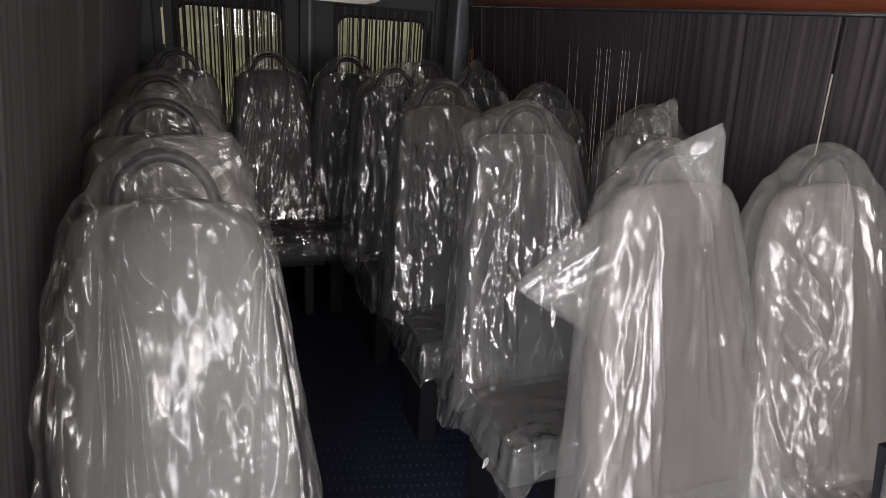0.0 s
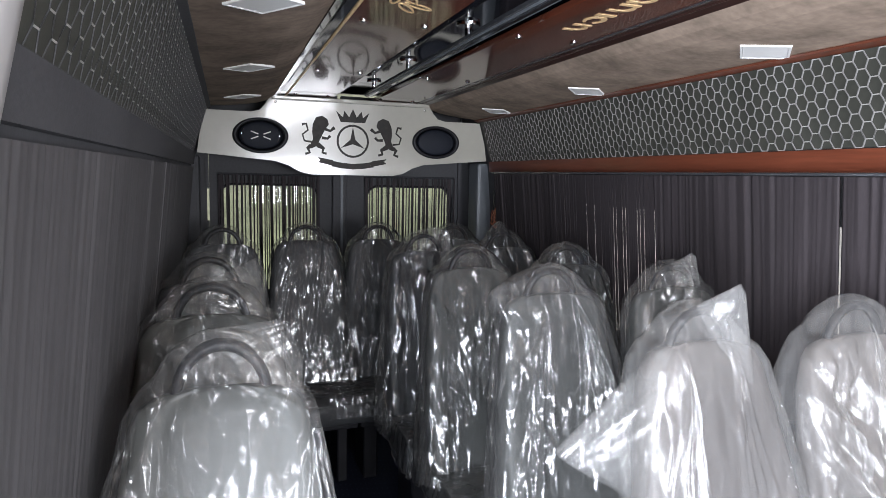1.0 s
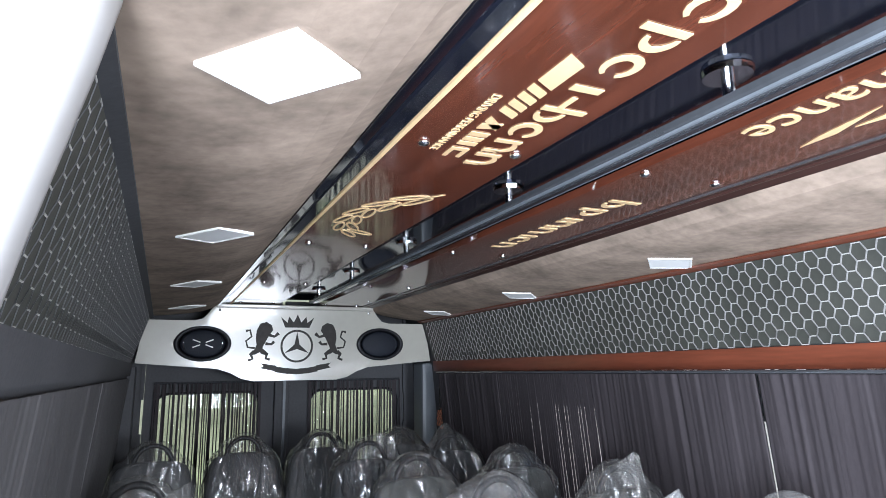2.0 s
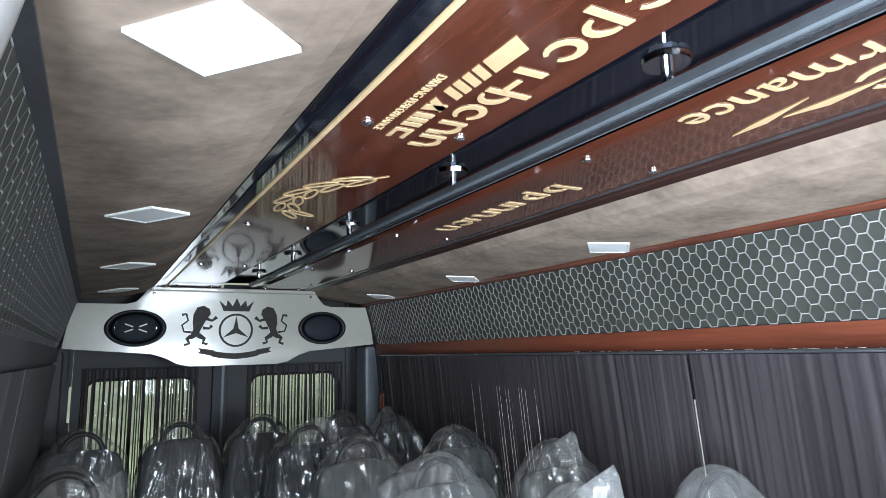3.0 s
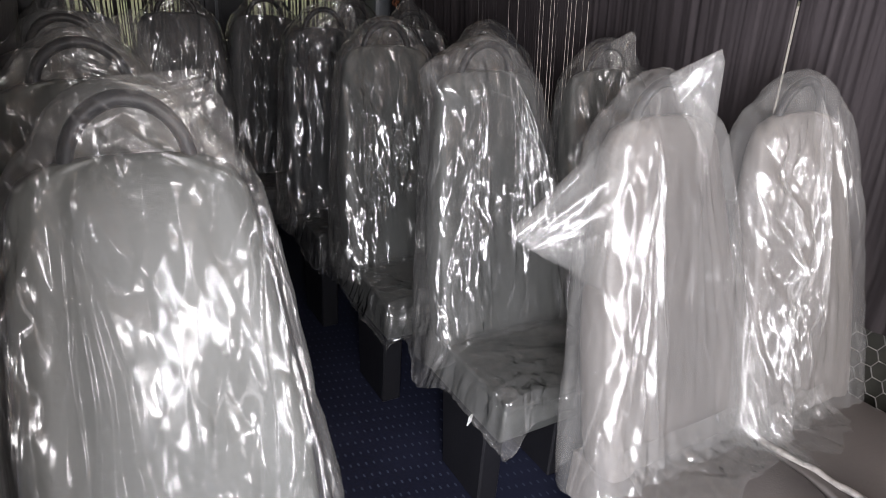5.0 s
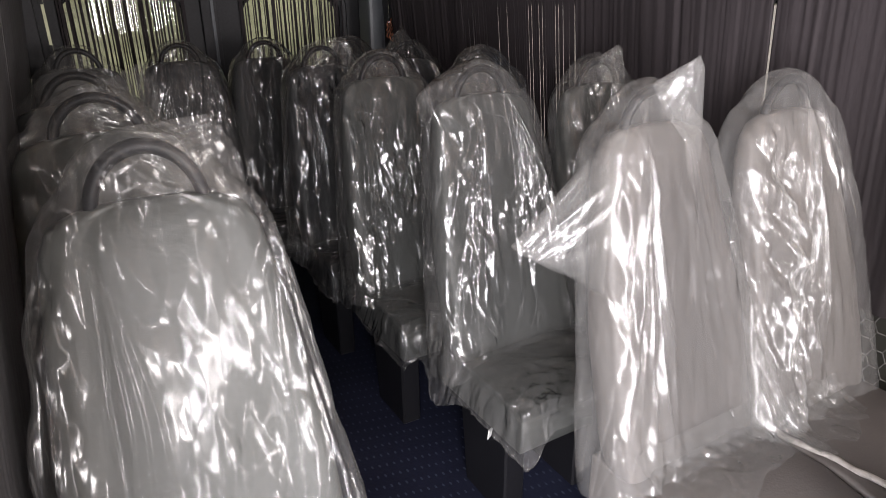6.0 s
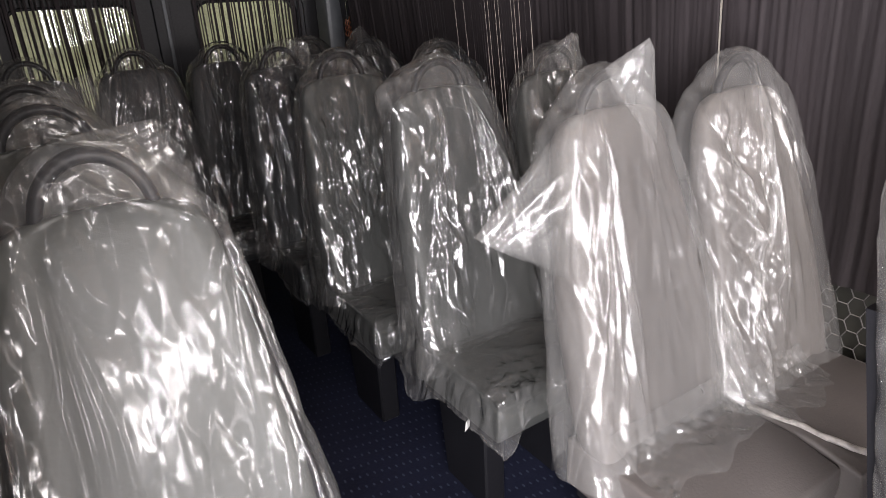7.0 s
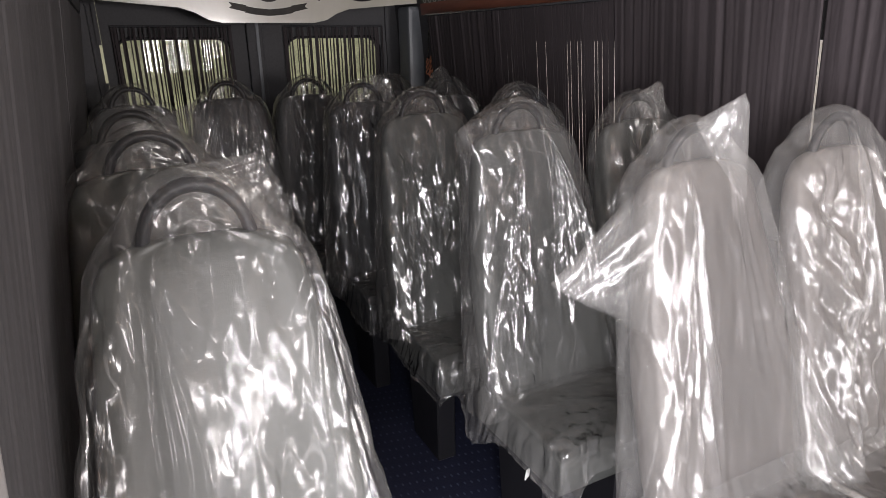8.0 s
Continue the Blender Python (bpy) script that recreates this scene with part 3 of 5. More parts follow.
for s in (1, -1):
    bm = bmesh.new()
    prism(bm, [(s * 0.12, 1.937), (s * 0.375, 1.937), (s * 0.375, 1.955), (s * 0.12, 1.955)], Y_C0, Y_C1)
    part("ceiling_panel", bm, WOOD, ceiling, "high-gloss red-brown wood veneer panel")
    bm = bmesh.new()
    prism(bm, [(s * 0.372, 1.934), (s * 0.38, 1.934), (s * 0.38, 1.956), (s * 0.372, 1.956)], Y_C0, Y_C1)
    part("ceiling_strip", bm, GOLD if s < 0 else DARK_METAL, ceiling, "thin metal strip")
    bm = bmesh.new()
    prism(bm, [(s * 0.3815, 1.937), (s * 0.404, 1.937), (s * 0.407, 1.933), (s * 0.411, 1.933), (s * 0.414, 1.936), (s * 0.4385, 1.928), (s * 0.4385, 1.971), (s * 0.3815, 1.971)], Y_C0, Y_C1)
    part("ceiling_edge", bm, BLACK_GLOSS if s < 0 else DARK_WOOD, ceiling, "gloss edge moulding")
    bm = bmesh.new()
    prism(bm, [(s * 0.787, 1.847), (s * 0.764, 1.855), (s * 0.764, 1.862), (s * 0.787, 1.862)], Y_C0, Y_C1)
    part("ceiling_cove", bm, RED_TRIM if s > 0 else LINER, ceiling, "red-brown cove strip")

# round screw heads on the veneer
for x in (-0.33, -0.153, 0.145, 0.333):
    for y in (0.47, 1.372, 2.28, 3.18, 4.05):
        bm = bmesh.new()
        bmesh.ops.create_uvsphere(bm, u_segments=12, v_segments=6, radius=0.011)
        bmesh.ops.scale(bm, vec=(1, 1, 0.6), verts=bm.verts)
        ob = part("screw_cap", bm, CHROME, ceiling, smooth=True)
        ob.location = (x, y, 1.935)


# gold marks on the veneer: letter-like strokes, drawn as plain shapes
def ceil_pt(u, v, w, x0, y0, z=1.9365):
    """u runs to the rear, v to the wall side."""
    return (x0 + v, y0 + u, z - w)


def mark(name, strokes, x0, y0, label, thick=0.0012):
    ob = thing(name, None, label, "inlay")
    for st in strokes:
        bm = bmesh.new()
        plate(bm, st, lambda u, v, w: ceil_pt(u, v, w, x0, y0), thick)
        part("inlay_shape", bm, GOLD, ob)
    return ob


def ring_piece(cx, cy, ru, rv, a0, a1, w, n=14):
    """An arc of a band, thicker in its middle."""
    o, i = [], []
    for k in range(n + 1):
        t = k / n
        a = radians(a0 + (a1 - a0) * t)
        h = w * (0.45 + 0.55 * math.sin(math.pi * t))
        o.append((cx + (ru + h / 2) * math.cos(a), cy + (rv + h / 2) * math.sin(a)))
        i.append((cx + (ru - h / 2) * math.cos(a), cy + (rv - h / 2) * math.sin(a)))
    return o + i[::-1]


def band(pts, w):
    """A ribbon of width w along a 2D line."""
    o, i = [], []
    for k, p in enumerate(pts):
        a, b = pts[max(k - 1, 0)], pts[min(k + 1, len(pts) - 1)]
        du, dv = b[0] - a[0], b[1] - a[1]
        m = math.hypot(du, dv) or 1
        ww = w[k] if isinstance(w, (list, tuple)) else w
        o.append((p[0] - dv / m * ww / 2, p[1] + du / m * ww / 2))
        i.append((p[0] + dv / m * ww / 2, p[1] - du / m * ww / 2))
    return o + i[::-1]


def bar(u0, u1, v0, v1, lean=0.0):
    return [(u0, v0), (u1, v0), (u1 + lean, v1), (u0 + lean, v1)]


def letterlike(rhythm, cap, wide):
    """A word drawn as plain strokes and bowls of the height and width of its letters: b bowl, t tall stroke with a bowl, d bowl on a
    stroke that hangs below, n arch, i short stroke, f stroke with a flag, s double bow, - dash."""
    out, u, h, w = [], 0.0, cap * 0.66, wide
    for k in rhythm:
        if k == "b":
            out.append(ring_piece(u + w * 0.42, h / 2, w * 0.36, h * 0.44, 25, 325, w * 0.2))
        elif k in "td":
            low = 0 if k == "t" else -cap * 0.25
            out.append(bar(u + w * 0.06, u + w * 0.25, low, cap if k == "t" else h))
            out.append(ring_piece(u + w * 0.36, h * 0.5, w * 0.36, h * 0.42, -85, 95, w * 0.19))
        elif k == "n":
            out.append(bar(u + w * 0.04, u + w * 0.22, 0, h))
            out.append(ring_piece(u + w * 0.46, h * 0.5, w * 0.32, h * 0.45, 0, 140, w * 0.17))
            out.append(bar(u + w * 0.70, u + w * 0.88, 0, h * 0.6))
        elif k == "i":
            out.append(bar(u + w * 0.28, u + w * 0.5, 0, h))
        elif k == "f":
            out.append(bar(u + w * 0.15, u + w * 0.34, 0, h))
            out.append(ring_piece(u + w * 0.55, h * 0.62, w * 0.26, h * 0.32, 40, 165, w * 0.2))
        elif k == "s":
            out.append(ring_piece(u + w * 0.45, cap * 0.72, w * 0.34, cap * 0.24, 20, 265, w * 0.2))
            out.append(ring_piece(u + w * 0.45, cap * 0.26, w * 0.34, cap * 0.24, -160, 85, w * 0.2))
        elif k == "-":
            out.append(bar(u + w * 0.15, u + w * 0.7, h * 0.42, h * 0.62))
        u += wide * (0.62 if k in "if-" else 1.0)
    return out


mark("ceiling_mark", letterlike("nbinbdbi-tbnn", 0.075, 0.072), -0.222, 0.60, "large pale gold inlaid word-like strokes on the veneer")
blocks = [bar(0.0, 0.075, 0, 0.034, 0.02)] + [bar(0.085 + 0.026 * i, 0.103 + 0.026 * i, 0, 0.034, 0.02) for i in range(4)]
blocks += [bar(0.205, 0.225, 0, 0.034, 0.03), bar(0.235, 0.255, 0, 0.034, -0.008), bar(0.27, 0.285, 0, 0.034), bar(0.292, 0.307, 0, 0.034), bar(0.314, 0.329, 0, 0.034), bar(0.345, 0.39, 0, 0.008), bar(0.345, 0.39, 0.026, 0.034), bar(0.345, 0.357, 0.008, 0.026)]
mark("ceiling_mark", blocks, -0.276, 1.03, "pale gold row of slanted inlaid blocks")
mark("ceiling_mark", letterlike("tdinnibn", 0.085, 0.083), 0.212, 1.55, "pale gold inlaid word-like strokes near the rail")
sw = [[(0.0, 0.0), (0.10, 0.045), (0.17, 0.05), (0.12, 0.03)], [(-0.10, 0.03), (0.0, 0.06), (0.07, 0.045), (-0.02, 0.035)], ring_piece(-0.12, 0.03, 0.06, 0.045, 30, 330, 0.02)]
mark("ceiling_mark", sw, 0.245, 0.98, "pale gold inlaid swash")


def ceiling_word(body, x0, y0, size, label):
    cu = bpy.data.curves.new("word", "FONT")
    cu.body, cu.size, cu.extrude = body, size, 0.0006
    tmp = bpy.data.objects.new("word", cu)
    scene.collection.objects.link(tmp)
    me = bpy.data.meshes.new_from_object(tmp.evaluated_get(bpy.context.evaluated_depsgraph_get()))
    bpy.data.objects.remove(tmp)
    me.materials.clear()
    me.materials.append(GOLD)
    ob = new("ceiling_lettering", me)
    ob.matrix_world = Matrix(((0, 1, 0, x0), (1, 0, 0, y0), (0, 0, -1, 1.936), (0, 0, 0, 1)))
    return tagged(ob, label, "lettering")


ceiling_word("Performance", 0.135, 0.60, 0.105, "pale gold lettering on the veneer panel")
ceiling_word("DRIVING PERFORMANCE", -0.309, 1.165, 0.021, "small pale gold lettering on the veneer panel")

# leafy sprig: paired leaf outlines along a bow
wheat = []
spine = [(0.03, 0.13), (0.09, 0.08), (0.17, 0.038), (0.25, 0.022), (0.33, 0.022), (0.41, 0.045), (0.465, 0.105)]
for k in range(1, len(spine)):
    (u0, v0), (u1, v1) = spine[k - 1], spine[k]
    du, dv = u1 - u0, v1 - v0
    m = math.hypot(du, dv)
    du, dv = du / m, dv / m
    for sgn in (1, -1):
        ang = math.atan2(dv, du) + sgn * 0.22
        cu, cv = (u0 + u1) / 2 - sgn * dv * 0.018, (v0 + v1) / 2 + sgn * du * 0.018
        leaf = [(cu + 0.045 * math.cos(t) * math.cos(ang) - 0.0115 * math.sin(t) * math.sin(ang), cv + 0.045 * math.cos(t) * math.sin(ang) + 0.0115 * math.sin(t) * math.cos(ang)) for t in [2 * math.pi * i / 18 for i in range(19)]]
        for q in range(3):
            wheat.append(band(leaf[q * 6:q * 6 + 7], 0.0055))
wheat.append(band([(-0.005, 0.155), (0.05, 0.115)], [0.003, 0.008]))
mark("ceiling_mark", wheat, -0.318, 1.66, "pale gold inlaid leafy sprig outline")

# centre rail on chrome posts
rail = thing("grab_rail", None, "dark polished grab rail on chrome posts under the ceiling", "grab rail")
bm = bmesh.new()
prism(bm, [(-0.022, 1.917), (-0.010, 1.909), (0.010, 1.909), (0.022, 1.917), (0.022, 1.927), (0.008, 1.933), (-0.008, 1.933), (-0.022, 1.927)], 0.0, 3.72)
part("rail_bar", bm, DARK_METAL, rail)
bm = bmesh.new()
prism(bm, [(-0.006, 1.906), (0.006, 1.906), (0.006, 1.911), (-0.006, 1.911)], 0.0, 3.72)
part("rail_insert", bm, CHROME, rail)
for x in (-0.0155, 0.0155):
    bm = bmesh.new()
    prism(bm, [(x - 0.0022, 1.9095), (x + 0.0022, 1.9095), (x + 0.0022, 1.914), (x - 0.0022, 1.914)], 0.0, 3.72)
    part("rail_bead", bm, PILLAR, rail, "grey raised bead along the rail")
for y in (0.40, 1.04, 1.66, 2.33, 2.98, 3.59):
    bm = bmesh.new()
    tube(bm, (0, y, 1.928), (0, y, 1.973), 0.009, 14)
    post = part("post", bm, CHROME, rail, smooth=False)
    bm = bmesh.new()
    tube(bm, (0, y, 1.963), (0, y, 1.9715), 0.034, 20, 0.036)
    part("flange", bm, CHROME, post)


# square lamps, set as diamonds in the soffits
def ceiling_lamp(x, y, side):
    slope = math.atan2(0.010, 0.090)
    z = interp(SOFFIT[::-1], abs(x)) - 0.001
    lamp = thing("ceiling_lamp", Matrix.Translation((x, y, z)) @ Matrix.Rotation(side * slope, 4, "Y") @ Matrix.Rotation(radians(45), 4, "Z") @ Matrix.Diagonal((0.92, 0.92, 1, 1)),
                 "flat square white ceiling lamp set as a diamond", "ceiling lamp", "soffit lamps")
    part("diffuser", box_bm(-0.060, 0.060, -0.060, 0.060, -0.003, 0.003, 0.001), DIFFUSER, lamp)
    bm = bmesh.new()
    for a, b, c, d in ((-0.067, 0.067, -0.067, -0.0605), (-0.067, 0.067, 0.0605, 0.067), (-0.067, -0.0605, -0.0605, 0.0605), (0.0605, 0.067, -0.0605, 0.0605)):
        box(bm, a, b, c, d, -0.004, 0.003)
    part("lamp_frame", bm, DIFFUSER, lamp)


for k in range(4):
    ceiling_lamp(-0.611, 1.087 + 0.89 * k, -1)
    ceiling_lamp(0.69, 0.995 + 0.885 * k, 1)


# ---------------------------------------------------------------- rear header panel
Y_P = 4.12
half = [(0.0, 1.508), (0.235, 1.508), (0.30, 1.522), (0.36, 1.555), (0.43, 1.578), (0.60, 1.592), (0.838, 1.612), (0.822, 1.72), (0.787, 1.841), (0.56, 1.841), (0.515, 1.852), (0.485, 1.885), (0.455, 1.934), (0.0, 1.934)]
outline = half + [(-u, v) for u, v in half[::-1][1:-1]]
header = thing("header_panel", None, "cream lacquered header panel with dark inlaid crest", "header panel")
bm = bmesh.new()
plate(bm, outline, lambda u, v, w: (u, Y_P + w, v), 0.02)
bmesh.ops.recalc_face_normals(bm, faces=bm.faces)
bevel_edges = [e for e in bm.edges if abs(e.verts[0].co.y - e.verts[1].co.y) < 1e-6 and e.verts[0].co.y < Y_P + 0.001]
bmesh.ops.bevel(bm, geom=bevel_edges, offset=0.004, segments=2, affect="EDGES")
part("board", bm, WHITE_PANEL, header)


def inlay(name, pts, label="", y=0.0):
    bm = bmesh.new()
    plate(bm, pts, lambda u, v, w: (u, Y_P - 0.0006 - y - w, v), 0.0016)
    return part(name, bm, CREST_DARK, header, label)


ringp = [(0.088 * math.cos(radians(a)), 1.702 + 0.088 * math.sin(radians(a))) for a in range(0, 361, 10)]
for k in range(4):
    inlay("crest_ring", band(ringp[k * 9:k * 9 + 10], 0.012))
for a in (90, 210, 330):
    inlay("crest_ray", [(0.082 * math.cos(radians(a)), 1.702 + 0.082 * math.sin(radians(a))), (0.017 * math.cos(radians(a + 60)), 1.702 + 0.017 * math.sin(radians(a + 60))), (0, 1.702), (0.017 * math.cos(radians(a - 60)), 1.702 + 0.017 * math.sin(radians(a - 60)))])
inlay("crest_crown", [(-0.07, 1.808), (0.07, 1.808), (0.096, 1.868), (0.058, 1.836), (0.05, 1.872), (0.022, 1.838), (0.0, 1.884), (-0.022, 1.838), (-0.05, 1.872), (-0.058, 1.836), (-0.096, 1.868)])
inlay("crest_ribbon", band([(-0.12, 1.572), (-0.07, 1.563), (0.0, 1.557), (0.07, 1.563), (0.12, 1.572)], 0.032))
for s_ in (-1, 1):
    inlay("crest_ribbon_end", [(s_ * 0.10, 1.556), (s_ * 0.20, 1.578), (s_ * 0.185, 1.59), (s_ * 0.20, 1.606), (s_ * 0.115, 1.592)], y=0.0018)
for s in (-1, 1):
    c = 0.19 * s
    inlay("crest_figure", [(c + s * u, v) for u, v in ((0.0, 1.70), (-0.03, 1.76), (-0.052, 1.79), (-0.045, 1.82), (-0.015, 1.838), (0.02, 1.828), (0.038, 1.79), (0.042, 1.745), (0.036, 1.71), (0.05, 1.675), (0.04, 1.655), (0.008, 1.672))], "plain dark heraldic silhouette")
    inlay("crest_limb", band([(c - s * 0.03, 1.765), (c - s * 0.06, 1.755), (c - s * 0.085, 1.775)], [0.018, 0.014, 0.02]))
    inlay("crest_limb", band([(c - s * 0.012, 1.715), (c - s * 0.045, 1.712), (c - s * 0.06, 1.728)], [0.018, 0.013, 0.018]))
    inlay("crest_limb", band([(c + s * 0.01, 1.675), (c - s * 0.022, 1.655), (c - s * 0.016, 1.632), (c - s * 0.04, 1.626)], [0.03, 0.02, 0.014, 0.014]), y=0.0018)
    inlay("crest_limb", band([(c + s * 0.045, 1.668), (c + s * 0.066, 1.655), (c + s * 0.055, 1.63), (c + s * 0.08, 1.622)], [0.03, 0.02, 0.014, 0.014]), y=0.0018)
    inlay("crest_tail", band([(c + s * 0.045, 1.69), (c + s * 0.085, 1.695), (c + s * 0.095, 1.73), (c + s * 0.065, 1.755), (c + s * 0.075, 1.79), (c + s * 0.098, 1.785)], [0.012, 0.01, 0.01, 0.01, 0.012, 0.016]), y=0.0036)
for x in (-0.43, -0.41, 0.41, 0.43):
    bm = bmesh.new()
    bmesh.ops.create_uvsphere(bm, u_segments=10, v_segments=6, radius=0.008)
    ob = part("screw_cap", bm, CHROME, header, smooth=True)
    ob.location = (x, Y_P - 0.001, 1.90 + 0.02 * (abs(x) < 0.42))
bm = box_bm(-0.45, 0.45, Y_P - 0.035, Y_P - 0.003, 1.912, 1.934, 0.006)
part("cornice", bm, WHITE_PANEL, header, "cream top moulding")

# oval loudspeakers
for x in (-0.51, 0.503):
    sp = thing("loudspeaker", pose(x, Y_P, 1.714), "oval black loudspeaker set in the header panel", "loudspeaker", "header loudspeakers")

    def oval(bm, prof, n=40):
        rings = []
        for k, yy in prof:
            rings.append([bm.verts.new((0.148 * k * math.cos(t), yy, 0.097 * k * math.sin(t))) for t in [2 * math.pi * i / n for i in range(n)]])
        for a, b in zip(rings, rings[1:]):
            for i in range(n):
                bm.faces.new((a[i], a[(i + 1) % n], b[(i + 1) % n], b[i]))
        bm.faces.new(rings[0])
        bm.faces.new(rings[-1])

    bm = bmesh.new()
    oval(bm, [(1.0, -0.0005), (1.0, -0.010), (0.95, -0.018), (0.86, -0.018), (0.83, -0.006), (0.82, -0.001)])
    part("bezel", bm, BLACK_PLASTIC, sp, smooth=True)
    bm = bmesh.new()
    oval(bm, [(0.82, -0.003), (0.7, -0.010), (0.45, -0.014), (0.2, -0.016), (0.02, -0.0165)])
    part("grille", bm, RUBBER, sp, smooth=True)
    if x < 0:
        for a in (32, -32, 148, 212):
            bm = bmesh.new()
            tube(bm, (0.016 * math.cos(radians(a)), -0.020, 0.012 * math.sin(radians(a))), (0.062 * math.cos(radians(a)), -0.019, 0.04 * math.sin(radians(a))), 0.0035, 6)
            part("badge_bar", bm, DIFFUSER, sp)
        for s in (1, -1):
            bm = bmesh.new()
            path_tube(bm, [(s * 0.1 * math.cos(radians(a)), -0.012, 0.075 * math.sin(radians(a))) for a in range(-28, 29, 7)], 0.002, 6)
            part("badge_arc", bm, CHROME, sp)
    else:
        bm = bmesh.new()
        path_tube(bm, [(0.1 * math.cos(radians(a)), -0.013, 0.075 * math.sin(radians(a))) for a in range(-28, 29, 7)], 0.002, 6)
        part("badge_arc", bm, DARK_METAL, sp)


# ---------------------------------------------------------------- seats
BACK_Y = [(0.40, -0.215), (0.55, -0.17), (0.80, -0.10), (1.05, -0.035), (1.25, 0.0)]
SEAT_W = [(0.40, 0.19), (0.50, 0.212), (0.75, 0.208), (0.95, 0.184), (1.06, 0.170), (1.115, 0.158), (1.142, 0.142), (1.158, 0.11), (1.165, 0.06)]
SEAT_D = [(0.40, 0.045), (0.50, 0.058), (0.75, 0.058), (1.0, 0.046), (1.10, 0.036), (1.142, 0.024), (1.165, 0.008)]


def loft(bm, zs, ring):
    rows = [[bm.verts.new(p) for p in ring(z)] for z in zs]
    n = len(rows[0])
    for a, b in zip(rows, rows[1:]):
        for i in range(n):
            bm.faces.new((a[i], a[(i + 1) % n], b[(i + 1) % n], b[i]))
    bm.faces.new(rows[0][::-1])
    bm.faces.new(rows[-1])


def sq(t, p):
    c, s = math.cos(t), math.sin(t)
    return math.copysign(abs(c) ** p, c), math.copysign(abs(s) ** p, s)


def backrest_bm():
    bm = bmesh.new()

    def ring(z):
        w, d, y = interp(SEAT_W, z), interp(SEAT_D, z), interp(BACK_Y, z)
        out = []
        for i in range(40):
            c, s = sq(2 * math.pi * i / 40, 0.55)
            # side bolsters stand forward of the middle
            fwd = -0.022 * max(0.0, (abs(c) - 0.55) / 0.45) * (1 if s < 0 else 0) * min(1, max(0, (1.1 - z) / 0.3))
            seam = 0.006 if (s < -0.5 and abs(abs(c) - 0.62) < 0.08) else 0.0
            out.append((w * c, y + d * s + fwd + seam, z))
        return out
    loft(bm, list(np.linspace(0.40, 1.10, 18)) + [1.115, 1.13, 1.142, 1.151, 1.159, 1.165], ring)
    return bm


def cushion_bm():
    bm = bmesh.new()
    box(bm, -0.205, 0.205, -0.52, -0.13, 0.34, 0.465)
    bmesh.ops.subdivide_edges(bm, edges=bm.edges[:], cuts=3, use_grid_fill=True)
    for v in bm.verts:
        u, w = v.co.x / 0.205, (v.co.y + 0.325) / 0.195
        if v.co.z > 0.45:
            v.co.z += 0.012 * (1 - u * u) * (1 - w * w) - 0.022 * max(0, abs(w) - 0.7) / 0.3 * (w < 0)
        if w < -0.99:
            v.co.y -= 0.012 * (1 - ((v.co.z - 0.40) / 0.065) ** 2)
    bmesh.ops.recalc_face_normals(bm, faces=bm.faces)
    sharp = [e for e in bm.edges if len(e.link_faces) == 2 and e.calc_face_angle(0) > 0.7]
    bmesh.ops.bevel(bm, geom=sharp, offset=0.016, segments=3, affect="EDGES", profile=0.6, clamp_overlap=True)
    return bm


def build_seat(leather, name="passenger_seat"):
    s = thing(name)
    part("backrest", backrest_bm(), leather, s, smooth=True)
    part("cushion", cushion_bm(), leather, s, smooth=True)
    bm = bmesh.new()
    path_tube(bm, [(0.082 * math.cos(radians(a)), -0.012, 1.145 + 0.090 * math.sin(radians(a))) for a in range(0, 181, 12)], 0.011, 10)
    part("grip", bm, BLACK_PLASTIC, s, "black moulded grip on top of the backrest", smooth=True)
    bm = box_bm(-0.19, 0.19, -0.49, -0.15, 0.305, 0.345, 0.008)
    part("seat_frame", bm, BLACK_PLASTIC, s)
    for x0, x1 in ((-0.155, -0.085), (0.105, 0.155)):
        bm = bmesh.new()
        hexa(bm, [(x0, -0.405, 0.0), (x1, -0.405, 0.0), (x1, -0.20, 0.0), (x0, -0.20, 0.0)], [(x0, -0.40, 0.31), (x1, -0.40, 0.31), (x1, -0.16, 0.31), (x0, -0.16, 0.31)])
        bevelled(bm, 0.006, 1)
        part("leg", bm, BLACK_PLASTIC, s)
    bm = bmesh.new()
    box(bm, -0.14, 0.14, -0.12, -0.09, 0.36, 0.95)
    bm2 = bm
    for v in bm2.verts:
        v.co.y += (v.co.z - 0.36) * 0.20
    part("back_shell", bm2, BLACK_PLASTIC, s)
    return s


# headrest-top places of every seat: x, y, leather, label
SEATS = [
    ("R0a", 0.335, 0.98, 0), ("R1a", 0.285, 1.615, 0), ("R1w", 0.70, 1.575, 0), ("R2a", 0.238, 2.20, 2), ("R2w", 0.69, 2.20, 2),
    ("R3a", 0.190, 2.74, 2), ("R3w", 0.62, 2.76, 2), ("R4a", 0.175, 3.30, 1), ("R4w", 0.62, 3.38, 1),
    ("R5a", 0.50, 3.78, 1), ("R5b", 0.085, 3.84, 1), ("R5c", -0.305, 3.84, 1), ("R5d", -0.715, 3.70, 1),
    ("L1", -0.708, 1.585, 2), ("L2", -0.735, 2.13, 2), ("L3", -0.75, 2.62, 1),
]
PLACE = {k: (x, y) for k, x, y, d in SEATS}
LABELS = {0: "taupe leather passenger seat under a clear plastic cover", 1: "leather passenger seat in a shade-darkened tone under a clear plastic cover", 2: "grey leather passenger seat under a clear plastic cover"}
proto = {0: build_seat(LEATHER), 1: build_seat(LEATHER_SHADED), 2: build_seat(LEATHER_GREY)}
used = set()
